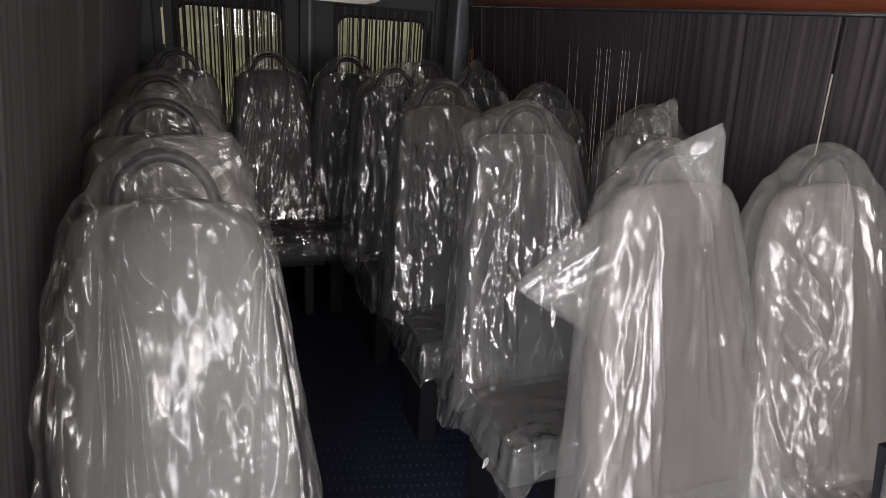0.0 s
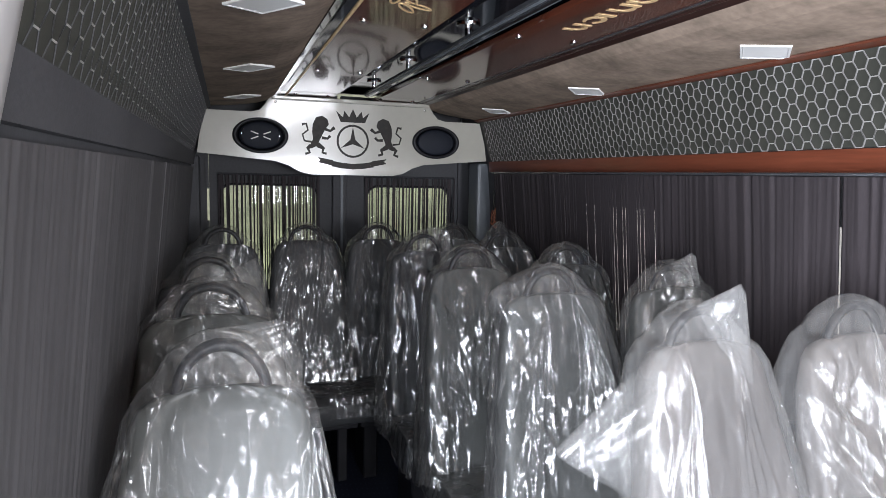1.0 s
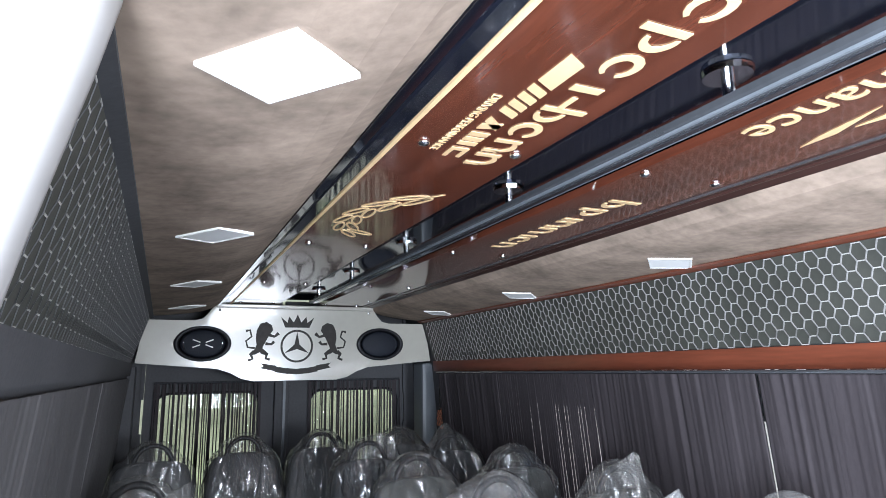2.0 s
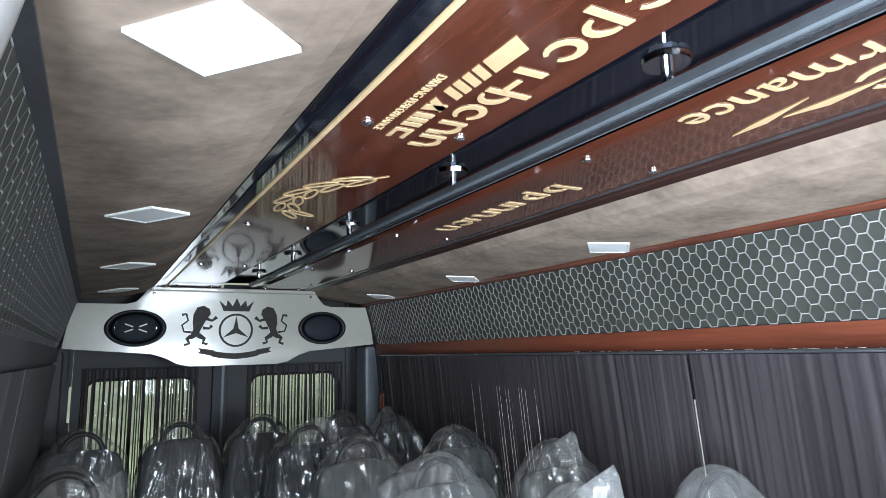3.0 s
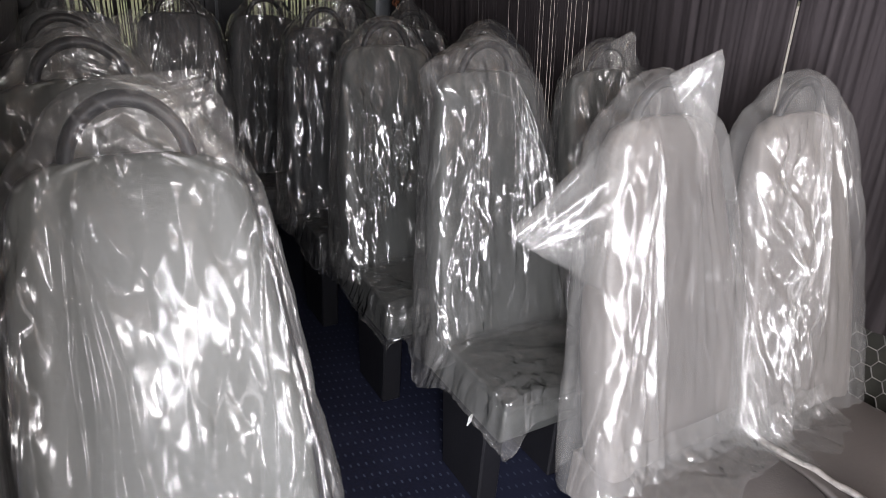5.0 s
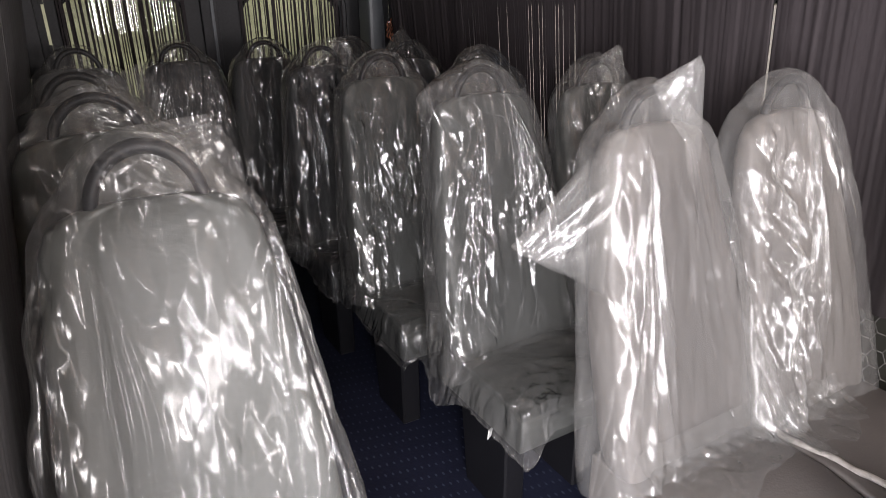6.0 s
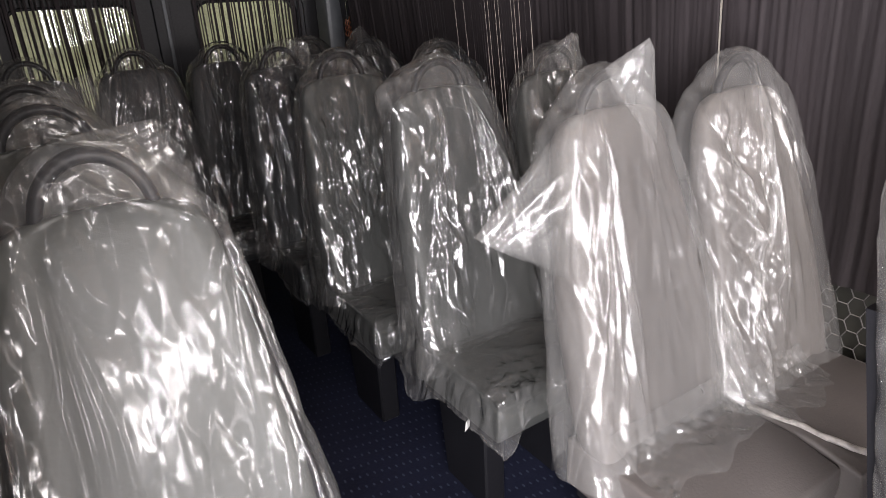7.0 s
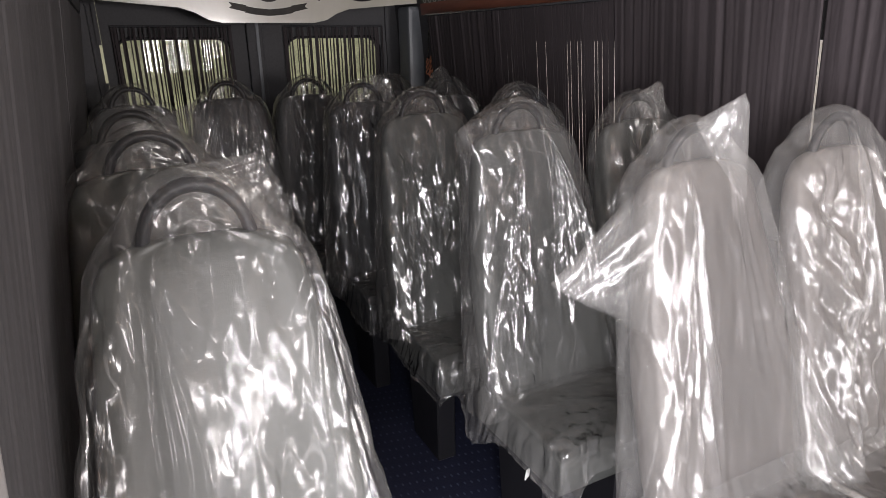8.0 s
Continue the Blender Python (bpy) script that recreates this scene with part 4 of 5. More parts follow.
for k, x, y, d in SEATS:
    m = pose(x, y, 0)
    if d in used:
        s = copy_thing(proto[d], m)
    else:
        s = proto[d]
        s.matrix_world = m
        used.add(d)
    if k == "L1":
        s.scale = (0.87, 1, 1)
    tagged(s, LABELS[d], "seat", "passenger seats")

# silver piping between the two front cushions
bm = bmesh.new()
path_tube(bm, [(0.546 - i * 0.0031 + 0.003 * math.sin(i * 0.9), 1.04 + i * 0.0185, 0.468 + 0.002 * math.sin(i * 1.7)) for i in range(17)], 0.0075, 8)
tagged(part("piping", bm, SILVER_PIPING, smooth=True), "silver piping between two seat cushions", "piping")


# ---------------------------------------------------------------- plastic covers
# half width of a cover with square shoulders under a narrow crown, and half its depth
COVER_W = [(0.30, 0.275), (0.45, 0.262), (0.60, 0.248), (0.80, 0.222), (0.95, 0.202), (1.07, 0.184), (1.13, 0.170), (1.165, 0.146), (1.18, 0.124), (1.20, 0.108), (1.225, 0.088), (1.245, 0.058), (1.256, 0.030), (1.26, 0.008)]
COVER_D = [(0.30, 0.10), (0.50, 0.098), (0.80, 0.088), (1.05, 0.080), (1.17, 0.062), (1.22, 0.046), (1.25, 0.026), (1.26, 0.006)]


def hash2(i, j, seed):
    """Random numbers from 0 to 1 on whole lattice places."""
    v = np.sin(i * 127.1 + j * 311.7 + seed * 74.7) * 43758.5453
    return v - np.floor(v)


def soft_noise(a, b, seed):
    """Smooth noise from -1 to 1."""
    i, j = np.floor(a), np.floor(b)
    u, v = a - i, b - j
    u, v = u * u * (3 - 2 * u), v * v * (3 - 2 * v)
    top = hash2(i, j, seed) * (1 - u) + hash2(i + 1, j, seed) * u
    low = hash2(i, j + 1, seed) * (1 - u) + hash2(i + 1, j + 1, seed) * u
    return (top * (1 - v) + low * v) * 2 - 1


def facets(a, b, seed):
    """Flat triangles between sharp creases, from -1 to 1: random heights on a warped lattice, joined by planes."""
    a, b = a + 0.35 * soft_noise(a * 0.5, b * 0.5, seed + 1), b + 0.35 * soft_noise(a * 0.5, b * 0.5, seed + 2)
    i, j = np.floor(a), np.floor(b)
    u, v = a - i, b - j
    h00, h10, h01, h11 = hash2(i, j, seed), hash2(i + 1, j, seed), hash2(i, j + 1, seed), hash2(i + 1, j + 1, seed)
    near = h00 * (1 - u - v) + h10 * u + h01 * v
    far = h11 * (u + v - 1) + h10 * (1 - v) + h01 * (1 - u)
    return np.where(u + v < 1, near, far) * 2 - 1


def crumples(a, b, seed, tilt=0.0, long=2.0):
    """Crumpled film over a sheet in metres: three sizes of facets, each turned its own way and drawn out along the pull."""
    out = np.zeros_like(a)
    for k, (cell, turn) in enumerate(((0.042, 0.22), (0.022, -0.3), (0.011, 0.12))):
        c, s = math.cos(tilt + turn), math.sin(tilt + turn)
        out += cell * facets((a * c + b * s) / cell, (b * c - a * s) / (cell * long), seed + 5 * k) * (0.65, 1.15, 0.5)[k]
    return out


def fold_lines(a, z, lines):
    """Long sharp-crested folds: each from (a0, z0) to (a1, z1), with its width at both ends and its height."""
    out = np.zeros_like(a)
    for a0, z0, a1, z1, w0, w1, high in lines:
        da, dz = a1 - a0, z1 - z0
        length = math.hypot(da, dz)
        along = ((a - a0) * da + (z - z0) * dz) / length ** 2
        across = ((a - a0) * dz - (z - z0) * da) / length + 0.006 * soft_noise(along * 4 + a0 * 50, along * 0, 3)
        width = w0 + (w1 - w0) * np.clip(along, 0, 1)
        crest = np.where(across > 0, 1 - across / (width * 1.3), 1 + across / (width * 0.5))
        ends = np.clip(along * 7, 0, 1) * np.clip((1 - along) * 3.5, 0, 1)
        out = np.maximum(out, high * np.clip(crest, 0, 1) * ends) if high > 0 else out + high * np.clip(crest, 0, 1) * ends
    return out


def fan(apex, a0, a1, z1, n, wide, high, seed, spread=0.012):
    """Folds that run from one gathered place to an edge."""
    rs, out = random.Random(seed), []
    for k in range(n):
        f = (k + rs.uniform(0.15, 0.85)) / n
        end = z1 + rs.uniform(0.0, 0.30) * (apex[1] - z1)
        out.append((apex[0] + rs.uniform(-spread, spread), apex[1] + rs.uniform(-0.03, 0.02), a0 + (a1 - a0) * f, end, wide * 0.35, wide * rs.uniform(0.6, 1.3), high * rs.uniform(0.5, 1.15)))
    return out


def sheet_mesh(name, pts, closed, material):
    """A smooth mesh from rows of points."""
    nv, nu = pts.shape[:2]
    idx = np.arange(nv * nu).reshape(nv, nu)
    right = np.roll(idx, -1, 1) if closed else idx[:, 1:]
    base = idx if closed else idx[:, :-1]
    quads = np.stack([base[:-1], right[:-1], right[1:], base[1:]], -1).reshape(-1, 4)
    me = bpy.data.meshes.new(name)
    me.from_pydata(pts.reshape(-1, 3).tolist(), [], quads.tolist())
    me.polygons.foreach_set("use_smooth", [True] * len(me.polygons))
    me.materials.append(material)
    return me


def ring_section(nu, w, d):
    """A round-cornered oblong of half sizes w and d, most of its points on the front; the way out; and how far round each point lies."""
    k = np.arange(nu) / nu
    r = np.minimum(w, d) * 0.75
    x, y, nx, ny = (np.zeros((len(w), nu)) for _ in range(4))
    # from the middle of the back, round by the left, the front and the right
    stops = [0.0, 0.07, 0.14, 0.19, 0.27, 0.73, 0.81, 0.86, 0.93, 1.0]
    for q in range(9):
        m = (k >= stops[q]) & (k < stops[q + 1])
        f = ((k - stops[q]) / (stops[q + 1] - stops[q]))[m][None, :]
        W, D, R = w[:, None], d[:, None], r[:, None]
        if q in (0, 4, 8):
            x0, x1, sy = ((0, -1, 1), (0, 0, 0), (0, 0, 0), (0, 0, 0), (-1, 1, -1), (0, 0, 0), (0, 0, 0), (0, 0, 0), (1, 0, 1))[q]
            x[:, m], y[:, m], ny[:, m] = (W - R) * (x0 + (x1 - x0) * f), D * sy + 0 * f, sy
        elif q in (2, 6):
            sx, y0, y1 = (-1, 1, -1) if q == 2 else (1, -1, 1)
            x[:, m], y[:, m], nx[:, m] = W * sx + 0 * f, (D - R) * (y0 + (y1 - y0) * f), sx
        else:
            start = {1: 90, 3: 180, 5: 270, 7: 0}[q]
            ang = np.radians(start + 90 * f)
            sx, sy = {1: (-1, 1), 3: (-1, -1), 5: (1, -1), 7: (1, 1)}[q]
            x[:, m], y[:, m] = sx * (W - R) + R * np.cos(ang), sy * (D - R) + R * np.sin(ang)
            nx[:, m], ny[:, m] = np.cos(ang) + 0 * R, np.sin(ang) + 0 * R
    step = np.hypot(np.diff(x, axis=1), np.diff(y, axis=1))
    arc = np.concatenate([np.zeros((len(w), 1)), np.cumsum(step, 1)], 1)
    return x, y, nx, ny, arc - arc[:, nu // 2][:, None]


def cover(key, seed, bottom=0.42, top=1.26, wide=1.0, left=(), right=(), folds=(), hubs=(), rough=0.5, calm=0.10, pulls=(), fine=False, film=None, tilt=0.0, long=3.5, swell=0.010, label="clear plastic cover draped over a seat back"):
    """Film draped over a seat back: long folds, patches of crumples (a, z, radius, strength), and corners pulled out.
    left and right push the outline out by height."""
    x0, y0 = PLACE[key]
    th = thing("plastic_cover", pose(x0, y0, 0), label, "plastic cover", "plastic seat covers")
    nu, nv = (420, 300) if fine else (250, 170)
    z = bottom + (top - bottom) * (1 - (1 - np.arange(nv + 1) / nv) ** 1.35)
    zt = z * 1.26 / top
    table = lambda t, q: np.interp(q, [p[0] for p in t], [p[1] for p in t])
    w, d, yc = table(COVER_W, zt) * wide, table(COVER_D, zt), table(BACK_Y, zt)
    x, y, nx, ny, a = ring_section(nu, w, d)
    Z = np.repeat(z[:, None], nu, 1)
    if left:
        x -= table(left, z)[:, None] * np.clip(-x / w[:, None], 0, 1) ** 1.5
    if right:
        x += table(right, z)[:, None] * np.clip(x / w[:, None], 0, 1) ** 1.5
    mask = np.full_like(a, calm * 1.6) + 0.25 * np.clip(soft_noise(a * 9, Z * 6, seed + 30), 0, 1)
    for ha, hz, hr, hs in hubs:
        ragged = 1 + 0.5 * soft_noise(a * 16, Z * 12, seed + ha * 40)
        mask = np.maximum(mask, hs * np.clip(1.6 - 1.6 * np.hypot(a - ha, (Z - hz) * 0.75) / (hr * ragged), 0, 1))
    near_top = np.clip((top - Z) / 0.10, 0, 1)
    push = swell * soft_noise(a * 4.5, Z * 2.6, seed + 9) * near_top
    push += (1.8 * fold_lines(a, Z, folds) + 1.5 * rough * mask * crumples(a, Z, seed, tilt, long)) * np.clip((top - Z) / 0.05, 0.12, 1)
    pts = np.stack([x + 0.45 * push * nx, y + yc[:, None] + push * ny, Z], -1)
    hem = np.clip((bottom + 0.06 - Z) / 0.06, 0, 1)
    pts[..., 2] += hem * (0.030 * soft_noise(a * 7, a * 0, seed + 2) + 0.012 * soft_noise(a * 26, a * 0, seed + 3))
    for p0, p1, r, k in pulls:
        p0, p1 = np.array(p0), np.array(p1)
        dist = np.sqrt(((pts - p0) ** 2 * (1, 0.36, 1)).sum(-1))
        f = np.clip(1 - dist / r, 0, 1) ** k
        pts += (p1 - p0) * f[..., None]
        pts[..., 1] += (p0[1] - pts[..., 1]) * 0.6 * f * f
    me = sheet_mesh("back_film", pts, True, film or (FILM_CLEAR if key[1] in "345" else FILM))
    part("back_film", me, None, th)
    return th


def flap(th, name, a_top, a_bot, b_top, b_bot, seed, thick=0.03, end=0.5, label="", film=None, rough=0.35):
    """A loose flattened tube of film between two edges: a sleeve or a bag corner, with folds running out to its mouth."""
    a_top, a_bot, b_top, b_bot = (np.array(p) for p in (a_top, a_bot, b_top, b_bot))
    ns, nr = 90, 160
    f = (np.arange(ns + 1) / ns)[:, None]
    t = (2 * math.pi * np.arange(nr) / nr)[None, :]
    mid = ((a_top + a_bot) / 2)[None, None, :] * (1 - f[..., None]) + ((b_top + b_bot) / 2)[None, None, :] * f[..., None]
    arm = ((a_top - a_bot) / 2)[None, None, :] * (1 - f[..., None]) + ((b_top - b_bot) / 2)[None, None, :] * f[..., None]
    side = np.cross((a_top - a_bot), (b_top + b_bot - a_top - a_bot))
    side = side / np.linalg.norm(side)
    girth = np.linalg.norm(arm, axis=-1)
    length = np.linalg.norm((b_top + b_bot - a_top - a_bot) / 2)
    around, along = np.cos(t) * girth, f * length + 0 * t
    ridges = 0.012 * np.abs(soft_noise(np.cos(t) * 6 + 3 * np.sign(np.sin(t)), f * 0.8 + 0 * t, seed)) * (0.4 + 0.6 * f)
    relief = ridges + rough * 0.35 * crumples(around + 3 * (np.sin(t) > 0), along, seed + 4, 1.2, 2.2)
    out = np.sin(t) * (thick * (1 - f + end * f)) + np.sin(t) * relief
    pts = mid + arm * np.cos(t)[..., None] + side * out[..., None]
    part(name, sheet_mesh(name, pts, True, film or FILM), None, th, label)


def apron(th, x0, x1, y0, y1, seed):
    """The loose lower edge of a cover, lying crumpled on the cushion."""
    n = 110
    u, v = np.meshgrid(np.arange(n + 1) / n, np.arange(n + 1) / n)
    edge = 0.025 * soft_noise(u * 5, u * 0, seed) + 0.012 * soft_noise(u * 14, u * 0, seed + 1)
    x, y = x0 + (x1 - x0) * u, y0 + (y1 - y0) * v + edge * (1 - v)
    h = np.abs(crumples(x, y, seed, 0.9, 2.0)) * (0.10 + 0.35 * v) * (0.3 + 0.7 * np.clip(soft_noise(u * 4, v * 4, seed + 6) + 0.5, 0, 1))
    pts = np.stack([x, y, 0.487 + h + 0.05 * v ** 4], -1)
    part("lower_edge", sheet_mesh("lower_edge", pts, False, FILM), None, th, "crumpled lower edge of film on the cushion")


def cushion_film(th, seed, corners=(), film=None):
    """Film over the seat cushion, loose at the sides, with hanging corners."""
    n = 130
    u, v = np.meshgrid(-1 + 2 * np.arange(n + 1) / n, -1 + 2 * np.arange(n + 1) / n)
    x, y = 0.30 * u, -0.325 + 0.28 * v
    ox, oy = np.clip(np.abs(x) - 0.215, 0, 1), np.clip(-(y + 0.535), 0, 1)
    drop = np.minimum(0.105, np.hypot(ox * 1.55, oy * 1.75)) * (0.9 + 0.25 * soft_noise(x * 9, y * 9, seed + 12))
    xx = np.where(ox > 0, np.sign(x) * (0.215 + ox * 0.30), x)
    yy = np.where(oy > 0, -0.535 - oy * 0.2, y)
    relief = 0.006 * soft_noise(x * 9, y * 7, seed) + crumples(x, y, seed, 1.3, 2.5) * (0.07 + 0.30 * np.clip(soft_noise(x * 7, y * 7, seed + 8) - 0.1, 0, 1) + 0.30 * np.clip(drop / 0.04, 0, 1))
    zz = 0.482 - drop + np.where(drop > 0.02, 0, relief)
    hang = np.where(drop > 0.02, relief, 0)
    xx += np.where(ox > 0, np.sign(x) * np.abs(hang), 0)
    yy -= np.where(oy > 0, np.abs(hang), 0)
    pts = np.stack([xx, yy, zz], -1)
    for a, p, r in corners:
        a, p = np.array(a), np.array(p)
        dist = np.linalg.norm(pts - a, axis=-1)
        pts += (p - a) * (np.clip(1 - dist / r, 0, 1) ** 1.3)[..., None]
    part("cushion_film", sheet_mesh("cushion_film", pts, False, film or FILM_CLEAR), None, th)


# front row of the aisle side: milky film with a pulled-up corner and a sleeve
cover("R0a", 20, bottom=0.4, wide=0.85, folds=fan((0.0, 1.2), -0.2, 0.2, 0.45, 6, 0.03, 0.008, 3), film=FILM_SMOOTH)
c = cover("R1a", 1, bottom=0.40, fine=True, right=[(0.5, 0.015), (0.8, 0.0), (1.0, -0.015), (1.2, -0.03)], film=FILM_SMOOTH, rough=0.45, calm=0.07, tilt=0.05, long=3.5,
          folds=fan((-0.10, 1.16), -0.24, -0.06, 0.40, 7, 0.020, 0.0095, 5) + fan((0.03, 1.18), -0.02, 0.14, 0.55, 4, 0.022, 0.003, 6) + fan((0.26, 0.40), 0.10, 0.25, 0.85, 4, 0.02, 0.010, 7),
          hubs=[(0.24, 0.56, 0.12, 0.9), (0.20, 0.46, 0.12, 1.0), (-0.20, 0.50, 0.10, 0.8), (-0.14, 1.02, 0.10, 0.6), (0.03, 1.02, 0.05, 0.5), (-0.22, 0.8, 0.10, 0.6)],
          label="milky clear plastic cover with a pulled-up corner and a loose sleeve")
apron(c, -0.20, 0.24, -0.40, -0.245, 41)
flap(c, "bag_corner", (-0.03, -0.03, 1.250), (0.105, -0.07, 1.08), (0.010, -0.104, 1.308), (0.026, -0.106, 1.285), 7, 0.03, 0.1, "pulled-up corner of film", FILM_SMOOTH, 0.15)
flap(c, "sleeve", (-0.065, -0.02, 1.205), (-0.185, -0.10, 0.83), (-0.315, 0.05, 0.925), (-0.19, 0.0, 0.845), 3, 0.05, 0.8, "loose open sleeve of film", FILM_SMOOTH, 0.14)
c = cover("R1w", 2, bottom=0.46, fine=True, film=FILM_SMOOTH, rough=0.55, calm=0.05, tilt=0.1, long=2.6,
      left=[(0.4, 0.0), (0.9, 0.0), (1.0, 0.03), (1.06, 0.035), (1.15, 0.01), (1.2, 0.0)],
      folds=fan((0.0, 1.22), -0.10, -0.02, 0.50, 5, 0.022, 0.014, 8) + fan((0.05, 1.2), 0.06, 0.22, 0.8, 3, 0.03, 0.006, 9) + fan((-0.12, 1.1), -0.20, -0.10, 0.47, 5, 0.02, 0.012, 10),
      hubs=[(-0.15, 1.08, 0.10, 0.7), (-0.12, 0.95, 0.13, 1.0), (-0.16, 0.78, 0.12, 1.0), (-0.14, 0.62, 0.13, 1.0), (-0.12, 0.5, 0.12, 1.0), (0.12, 0.5, 0.06, 0.3)],
      label="clear plastic cover bunched on one side of a window seat")
apron(c, -0.21, 0.05, -0.36, -0.245, 43)
# second row
c = cover("R2a", 3, bottom=0.43, fine=True, film=FILM_THIN, rough=0.5, calm=0.07, tilt=0.04, long=3.2,
          folds=fan((-0.06, 1.19), -0.24, -0.04, 0.45, 9, 0.020, 0.0095, 11) + fan((0.06, 1.19), 0.0, 0.24, 0.5, 9, 0.018, 0.009, 12),
          hubs=[(-0.15, 0.92, 0.10, 0.8), (-0.14, 0.78, 0.12, 1.0), (-0.16, 0.64, 0.11, 1.0), (-0.16, 0.5, 0.10, 0.8), (-0.17, 1.12, 0.08, 0.9), (0.2, 0.5, 0.1, 0.5)],
          pulls=(((-0.13, -0.02, 1.17), (-0.21, -0.06, 1.18), 0.10, 1.0),), label="clear plastic cover hanging in long folds over seat and cushion")
cushion_film(c, 31, [((-0.235, -0.55, 0.38), (-0.205, -0.565, 0.315), 0.13), ((-0.25, -0.2, 0.40), (-0.29, -0.22, 0.34), 0.12)], FILM)
c = cover("R2w", 4, film=FILM_THIN, rough=0.55, calm=0.12, fine=True, folds=fan((0.0, 1.2), -0.2, 0.15, 0.7, 9, 0.02, 0.009, 13), hubs=[(-0.02, 1.05, 0.12, 0.9), (-0.17, 0.95, 0.12, 1.0), (0.02, 0.85, 0.12, 0.8)], label="clear plastic cover with one corner standing up")
flap(c, "bag_corner", (-0.03, -0.02, 1.24), (0.11, -0.06, 1.03), (0.055, -0.033, 1.283), (0.072, -0.035, 1.26), 8, 0.03, 0.1, "pulled-up corner of film", FILM_THIN, 0.2)
# third to last rows, over seats coloured darker for the dim rear
c = cover("R3a", 5, fine=True, rough=0.6, calm=0.08, long=2.6, folds=fan((-0.13, 1.13), -0.2, -0.06, 0.5, 6, 0.018, 0.0065, 14) + fan((0.15, 1.13), 0.02, 0.2, 0.5, 6, 0.018, 0.0065, 15),
          hubs=[(-0.14, 1.0, 0.09, 1.0), (-0.02, 0.84, 0.11, 1.0), (0.10, 0.84, 0.10, 1.0), (0.15, 0.7, 0.10, 1.0), (-0.15, 0.72, 0.11, 0.9), (-0.2, 0.55, 0.1, 0.8), (0.17, 1.02, 0.06, 0.8)], label="crumpled clear plastic cover over seat and cushion")
cushion_film(c, 32, [((-0.245, -0.55, 0.36), (-0.22, -0.57, 0.30), 0.14)])
cover("R3w", 6, rough=0.6, calm=0.12, folds=fan((0.0, 1.22), -0.2, 0.2, 0.6, 8, 0.02, 0.008, 16), hubs=[(-0.05, 1.15, 0.1, 0.8), (0.12, 1.05, 0.09, 0.9)])
c = cover("R4a", 7, fine=True, rough=0.6, calm=0.07, folds=fan((-0.1, 1.15), -0.16, -0.05, 0.6, 6, 0.018, 0.005, 17) + fan((0.08, 1.15), 0.05, 0.2, 0.6, 6, 0.018, 0.005, 18),
          hubs=[(-0.11, 1.07, 0.07, 1.0), (0.02, 1.1, 0.06, 1.0), (0.16, 0.95, 0.09, 1.0), (0.18, 0.75, 0.09, 0.9), (-0.19, 0.6, 0.09, 0.9)], pulls=(((0.06, -0.02, 1.2), (0.10, -0.04, 1.255), 0.1, 1.0),))
cushion_film(c, 33, [((-0.245, -0.55, 0.36), (-0.22, -0.57, 0.29), 0.14)])
cover("R4w", 8, rough=0.6, calm=0.15, hubs=[(-0.1, 1.1, 0.15, 1.0)], pulls=(((-0.03, -0.02, 1.235), (-0.03, -0.04, 1.30), 0.06, 1.0),), label="clear plastic cover twisted to a tuft on top")
cover("R5a", 9, rough=0.6, calm=0.15, hubs=[(0.0, 1.0, 0.15, 1.0)])
c = cover("R5b", 10, rough=0.6, calm=0.12, fine=True, folds=fan((-0.12, 1.15), -0.2, -0.08, 0.6, 6, 0.016, 0.004, 19), hubs=[(-0.08, 1.1, 0.10, 1.0), (0.02, 0.98, 0.10, 0.9), (-0.1, 0.8, 0.10, 0.9), (0.05, 0.68, 0.10, 0.9), (0.15, 1.0, 0.08, 0.8)])
cushion_film(c, 34)
c = cover("R5c", 11, fine=True, film=FILM_PLEAT, rough=0.55, calm=0.10, long=3.5, folds=fan((-0.06, 1.17), -0.22, 0.0, 0.50, 10, 0.016, 0.003, 20) + fan((0.08, 1.17), 0.0, 0.24, 0.50, 11, 0.016, 0.003, 21),
          hubs=[(0.12, 0.75, 0.10, 0.9), (0.2, 0.6, 0.12, 0.9), (0.0, 0.95, 0.10, 0.7), (-0.1, 0.62, 0.1, 0.7)], label="clear plastic cover in sharp vertical pleats")
cushion_film(c, 35)
cover("R5d", 12, rough=0.6, calm=0.12, film=FILM_BACK)
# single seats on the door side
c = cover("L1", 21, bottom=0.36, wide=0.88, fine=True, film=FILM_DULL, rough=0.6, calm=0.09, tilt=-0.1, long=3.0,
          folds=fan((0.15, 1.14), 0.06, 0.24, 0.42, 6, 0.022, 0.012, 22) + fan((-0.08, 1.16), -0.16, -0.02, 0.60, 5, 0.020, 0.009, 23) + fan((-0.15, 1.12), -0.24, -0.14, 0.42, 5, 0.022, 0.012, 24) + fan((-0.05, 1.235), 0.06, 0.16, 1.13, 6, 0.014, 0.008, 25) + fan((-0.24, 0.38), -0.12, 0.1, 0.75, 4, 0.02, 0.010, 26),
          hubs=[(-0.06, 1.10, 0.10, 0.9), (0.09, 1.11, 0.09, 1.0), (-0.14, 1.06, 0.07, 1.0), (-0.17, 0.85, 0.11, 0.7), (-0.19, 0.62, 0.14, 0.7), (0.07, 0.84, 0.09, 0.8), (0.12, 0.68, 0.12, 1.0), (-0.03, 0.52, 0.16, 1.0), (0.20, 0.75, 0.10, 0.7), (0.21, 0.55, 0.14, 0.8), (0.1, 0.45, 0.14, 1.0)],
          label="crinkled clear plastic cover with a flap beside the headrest")
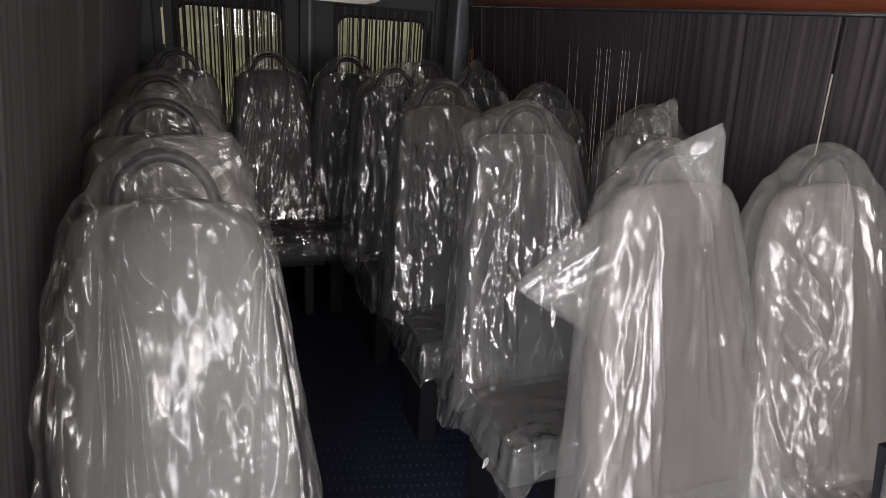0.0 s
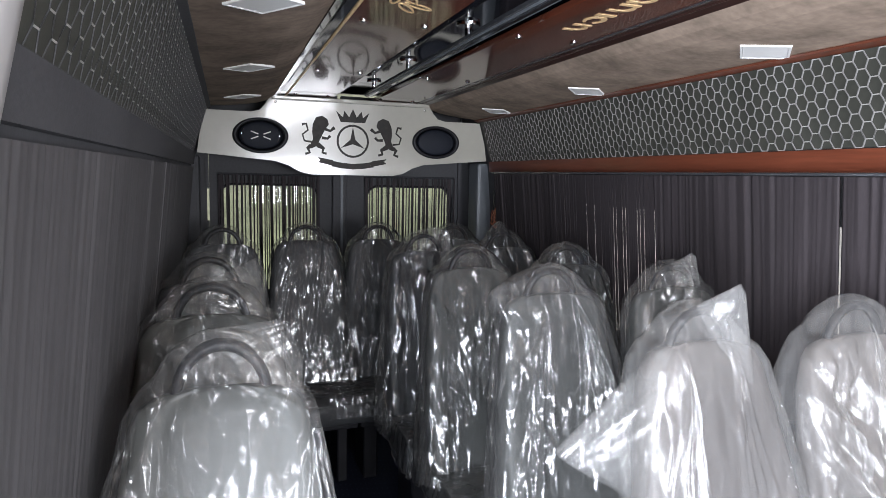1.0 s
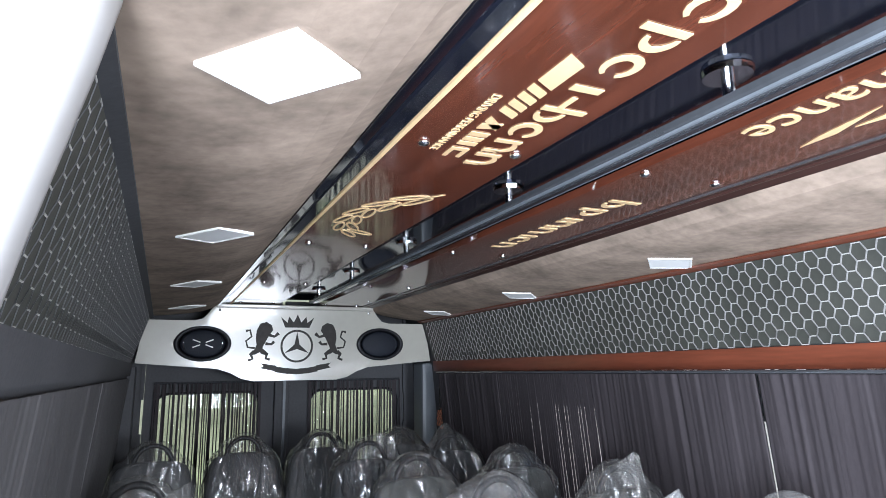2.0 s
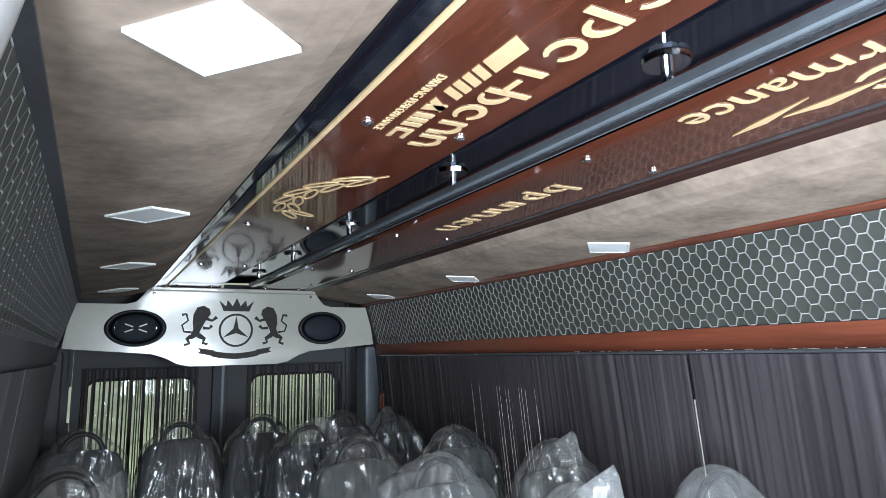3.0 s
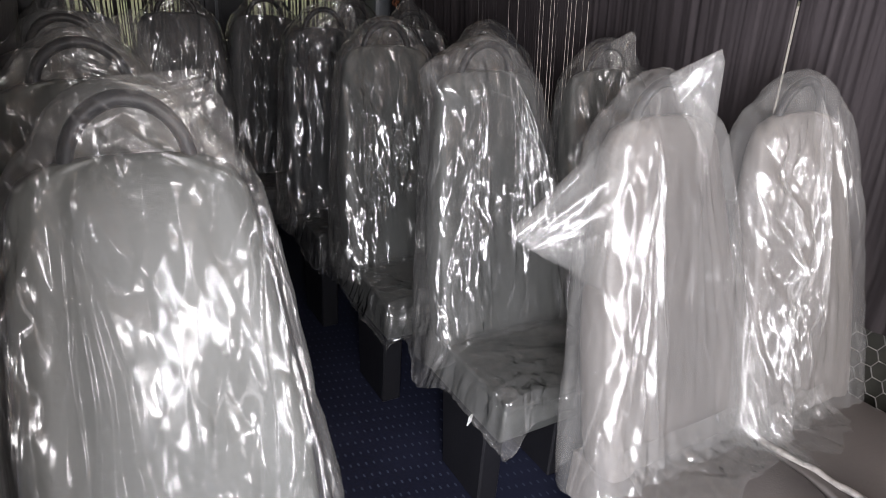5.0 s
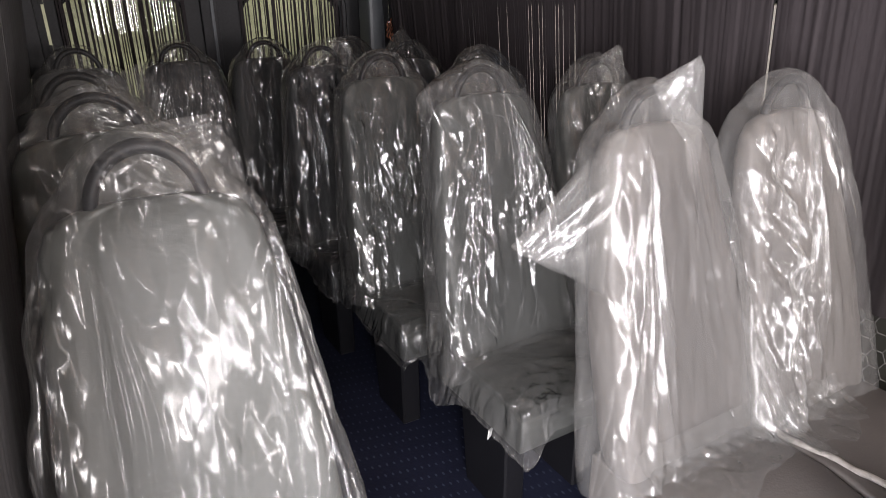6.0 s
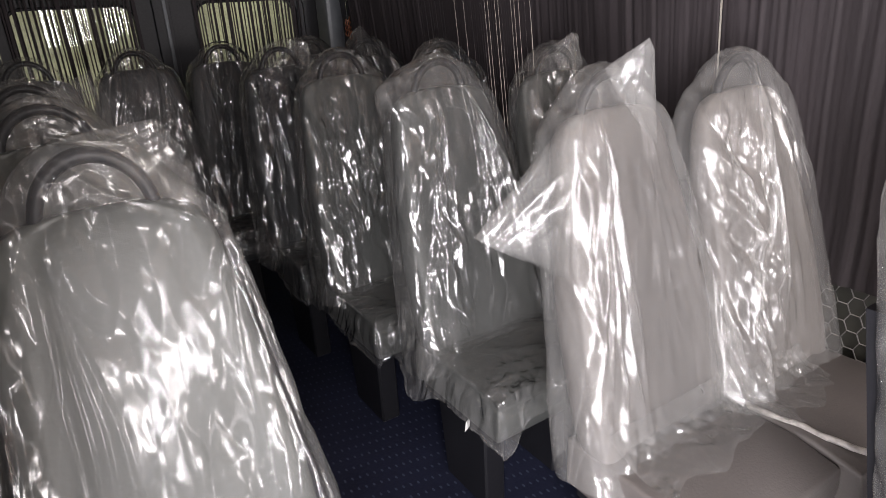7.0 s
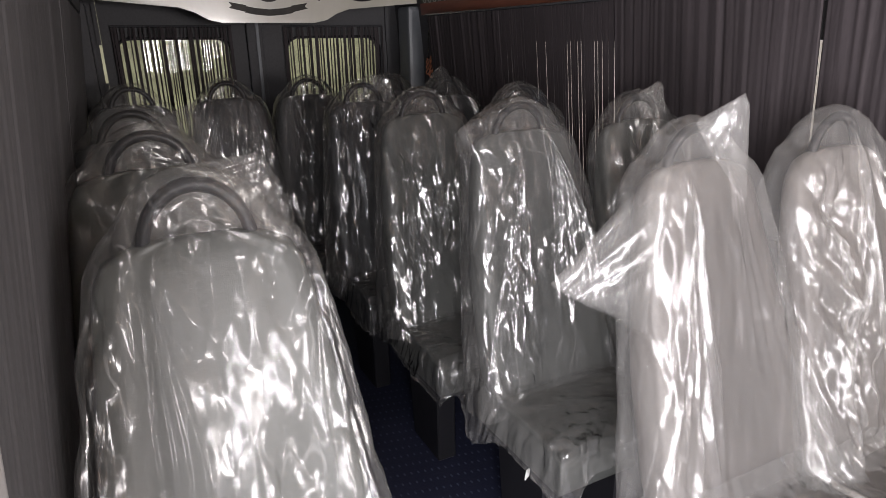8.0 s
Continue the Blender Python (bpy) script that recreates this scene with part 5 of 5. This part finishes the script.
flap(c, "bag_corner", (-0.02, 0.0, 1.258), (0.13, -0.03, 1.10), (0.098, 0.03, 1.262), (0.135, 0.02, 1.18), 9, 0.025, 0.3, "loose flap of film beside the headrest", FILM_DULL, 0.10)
c = cover("L2", 14, film=FILM_BACK, fine=True, rough=0.6, calm=0.08, long=3.0, folds=fan((0.0, 1.24), 0.05, 0.16, 1.1, 3, 0.016, 0.008, 27), hubs=[(-0.05, 1.11, 0.12, 0.9), (0.1, 1.1, 0.1, 0.8), (0.0, 0.95, 0.15, 0.8)], label="clear plastic cover with a corner standing up")
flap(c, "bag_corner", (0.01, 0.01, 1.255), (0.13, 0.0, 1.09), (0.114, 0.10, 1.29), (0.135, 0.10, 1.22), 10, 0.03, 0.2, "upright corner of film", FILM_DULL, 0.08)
cover("L3", 15, rough=0.6, calm=0.12, film=FILM_BACK, hubs=[(0.0, 1.1, 0.12, 0.9)])

# ---------------------------------------------------------------- small things
bm = bmesh.new()
box(bm, -0.012, 0.012, -0.001, 0.001, -0.03, 0.0)
tag = part("paper_tag", bm, PAPER)
tag.location = (0.03, 1.80, 0.345)
tag.rotation_euler = (0.1, 0.05, 0.5)
tagged(tag, "small white paper tag under a seat cushion", "tag")

hook = thing("hanging_ornament", pose(0.84, 3.98, 0), "rust-red scrolled ornament on a wire hook", "ornament")
bm = bmesh.new()
path_tube(bm, [(0, -0.08, 1.47), (0, -0.03, 1.475), (0, 0.0, 1.465), (0.0, 0.01, 1.44), (0.0, 0.012, 1.36), (0.0, 0.01, 1.29)], 0.0035, 6)
part("wire_hook", bm, CHROME, hook, smooth=True)
for k in range(7):
    bm = bmesh.new()
    cy, cz, rr = (0.022 * ((k % 2) * 2 - 1), 1.23 + 0.014 * k, 0.019 - 0.001 * k)
    path_tube(bm, [(rr * 0.2 * math.sin(3 * t), cy + rr * math.cos(t), cz + rr * math.sin(t)) for t in [2 * math.pi * i / 14 for i in range(14)]], 0.0035, 6, True)
    part("scroll", bm, RUST, hook, smooth=True)

# pale ragged bits of foam along the lower edge of the wooden rail
foam = thing("foam_edge", None, "pale torn foam bits under the wooden rail", "foam", kind="stuff")
bm, rnd = bmesh.new(), random.Random(8)
for k in range(46):
    y = 1.0 + 1.25 * rnd.random() ** 1.2
    w, h = rnd.uniform(0.004, 0.016), rnd.uniform(0.003, 0.009)
    x = wall_x(1.548) - 0.014
    pts = [(y - w / 2, 1.5478), (y + w / 2, 1.5478), (y + w * rnd.uniform(0.1, 0.5), 1.5478 - h), (y - w * rnd.uniform(0.1, 0.5), 1.5478 - h * rnd.uniform(0.4, 1))]
    plate(bm, pts, lambda u, v, d: (x - d, u, v), 0.004)
part("foam_bits", bm, DIFFUSER, foam, kind="stuff")
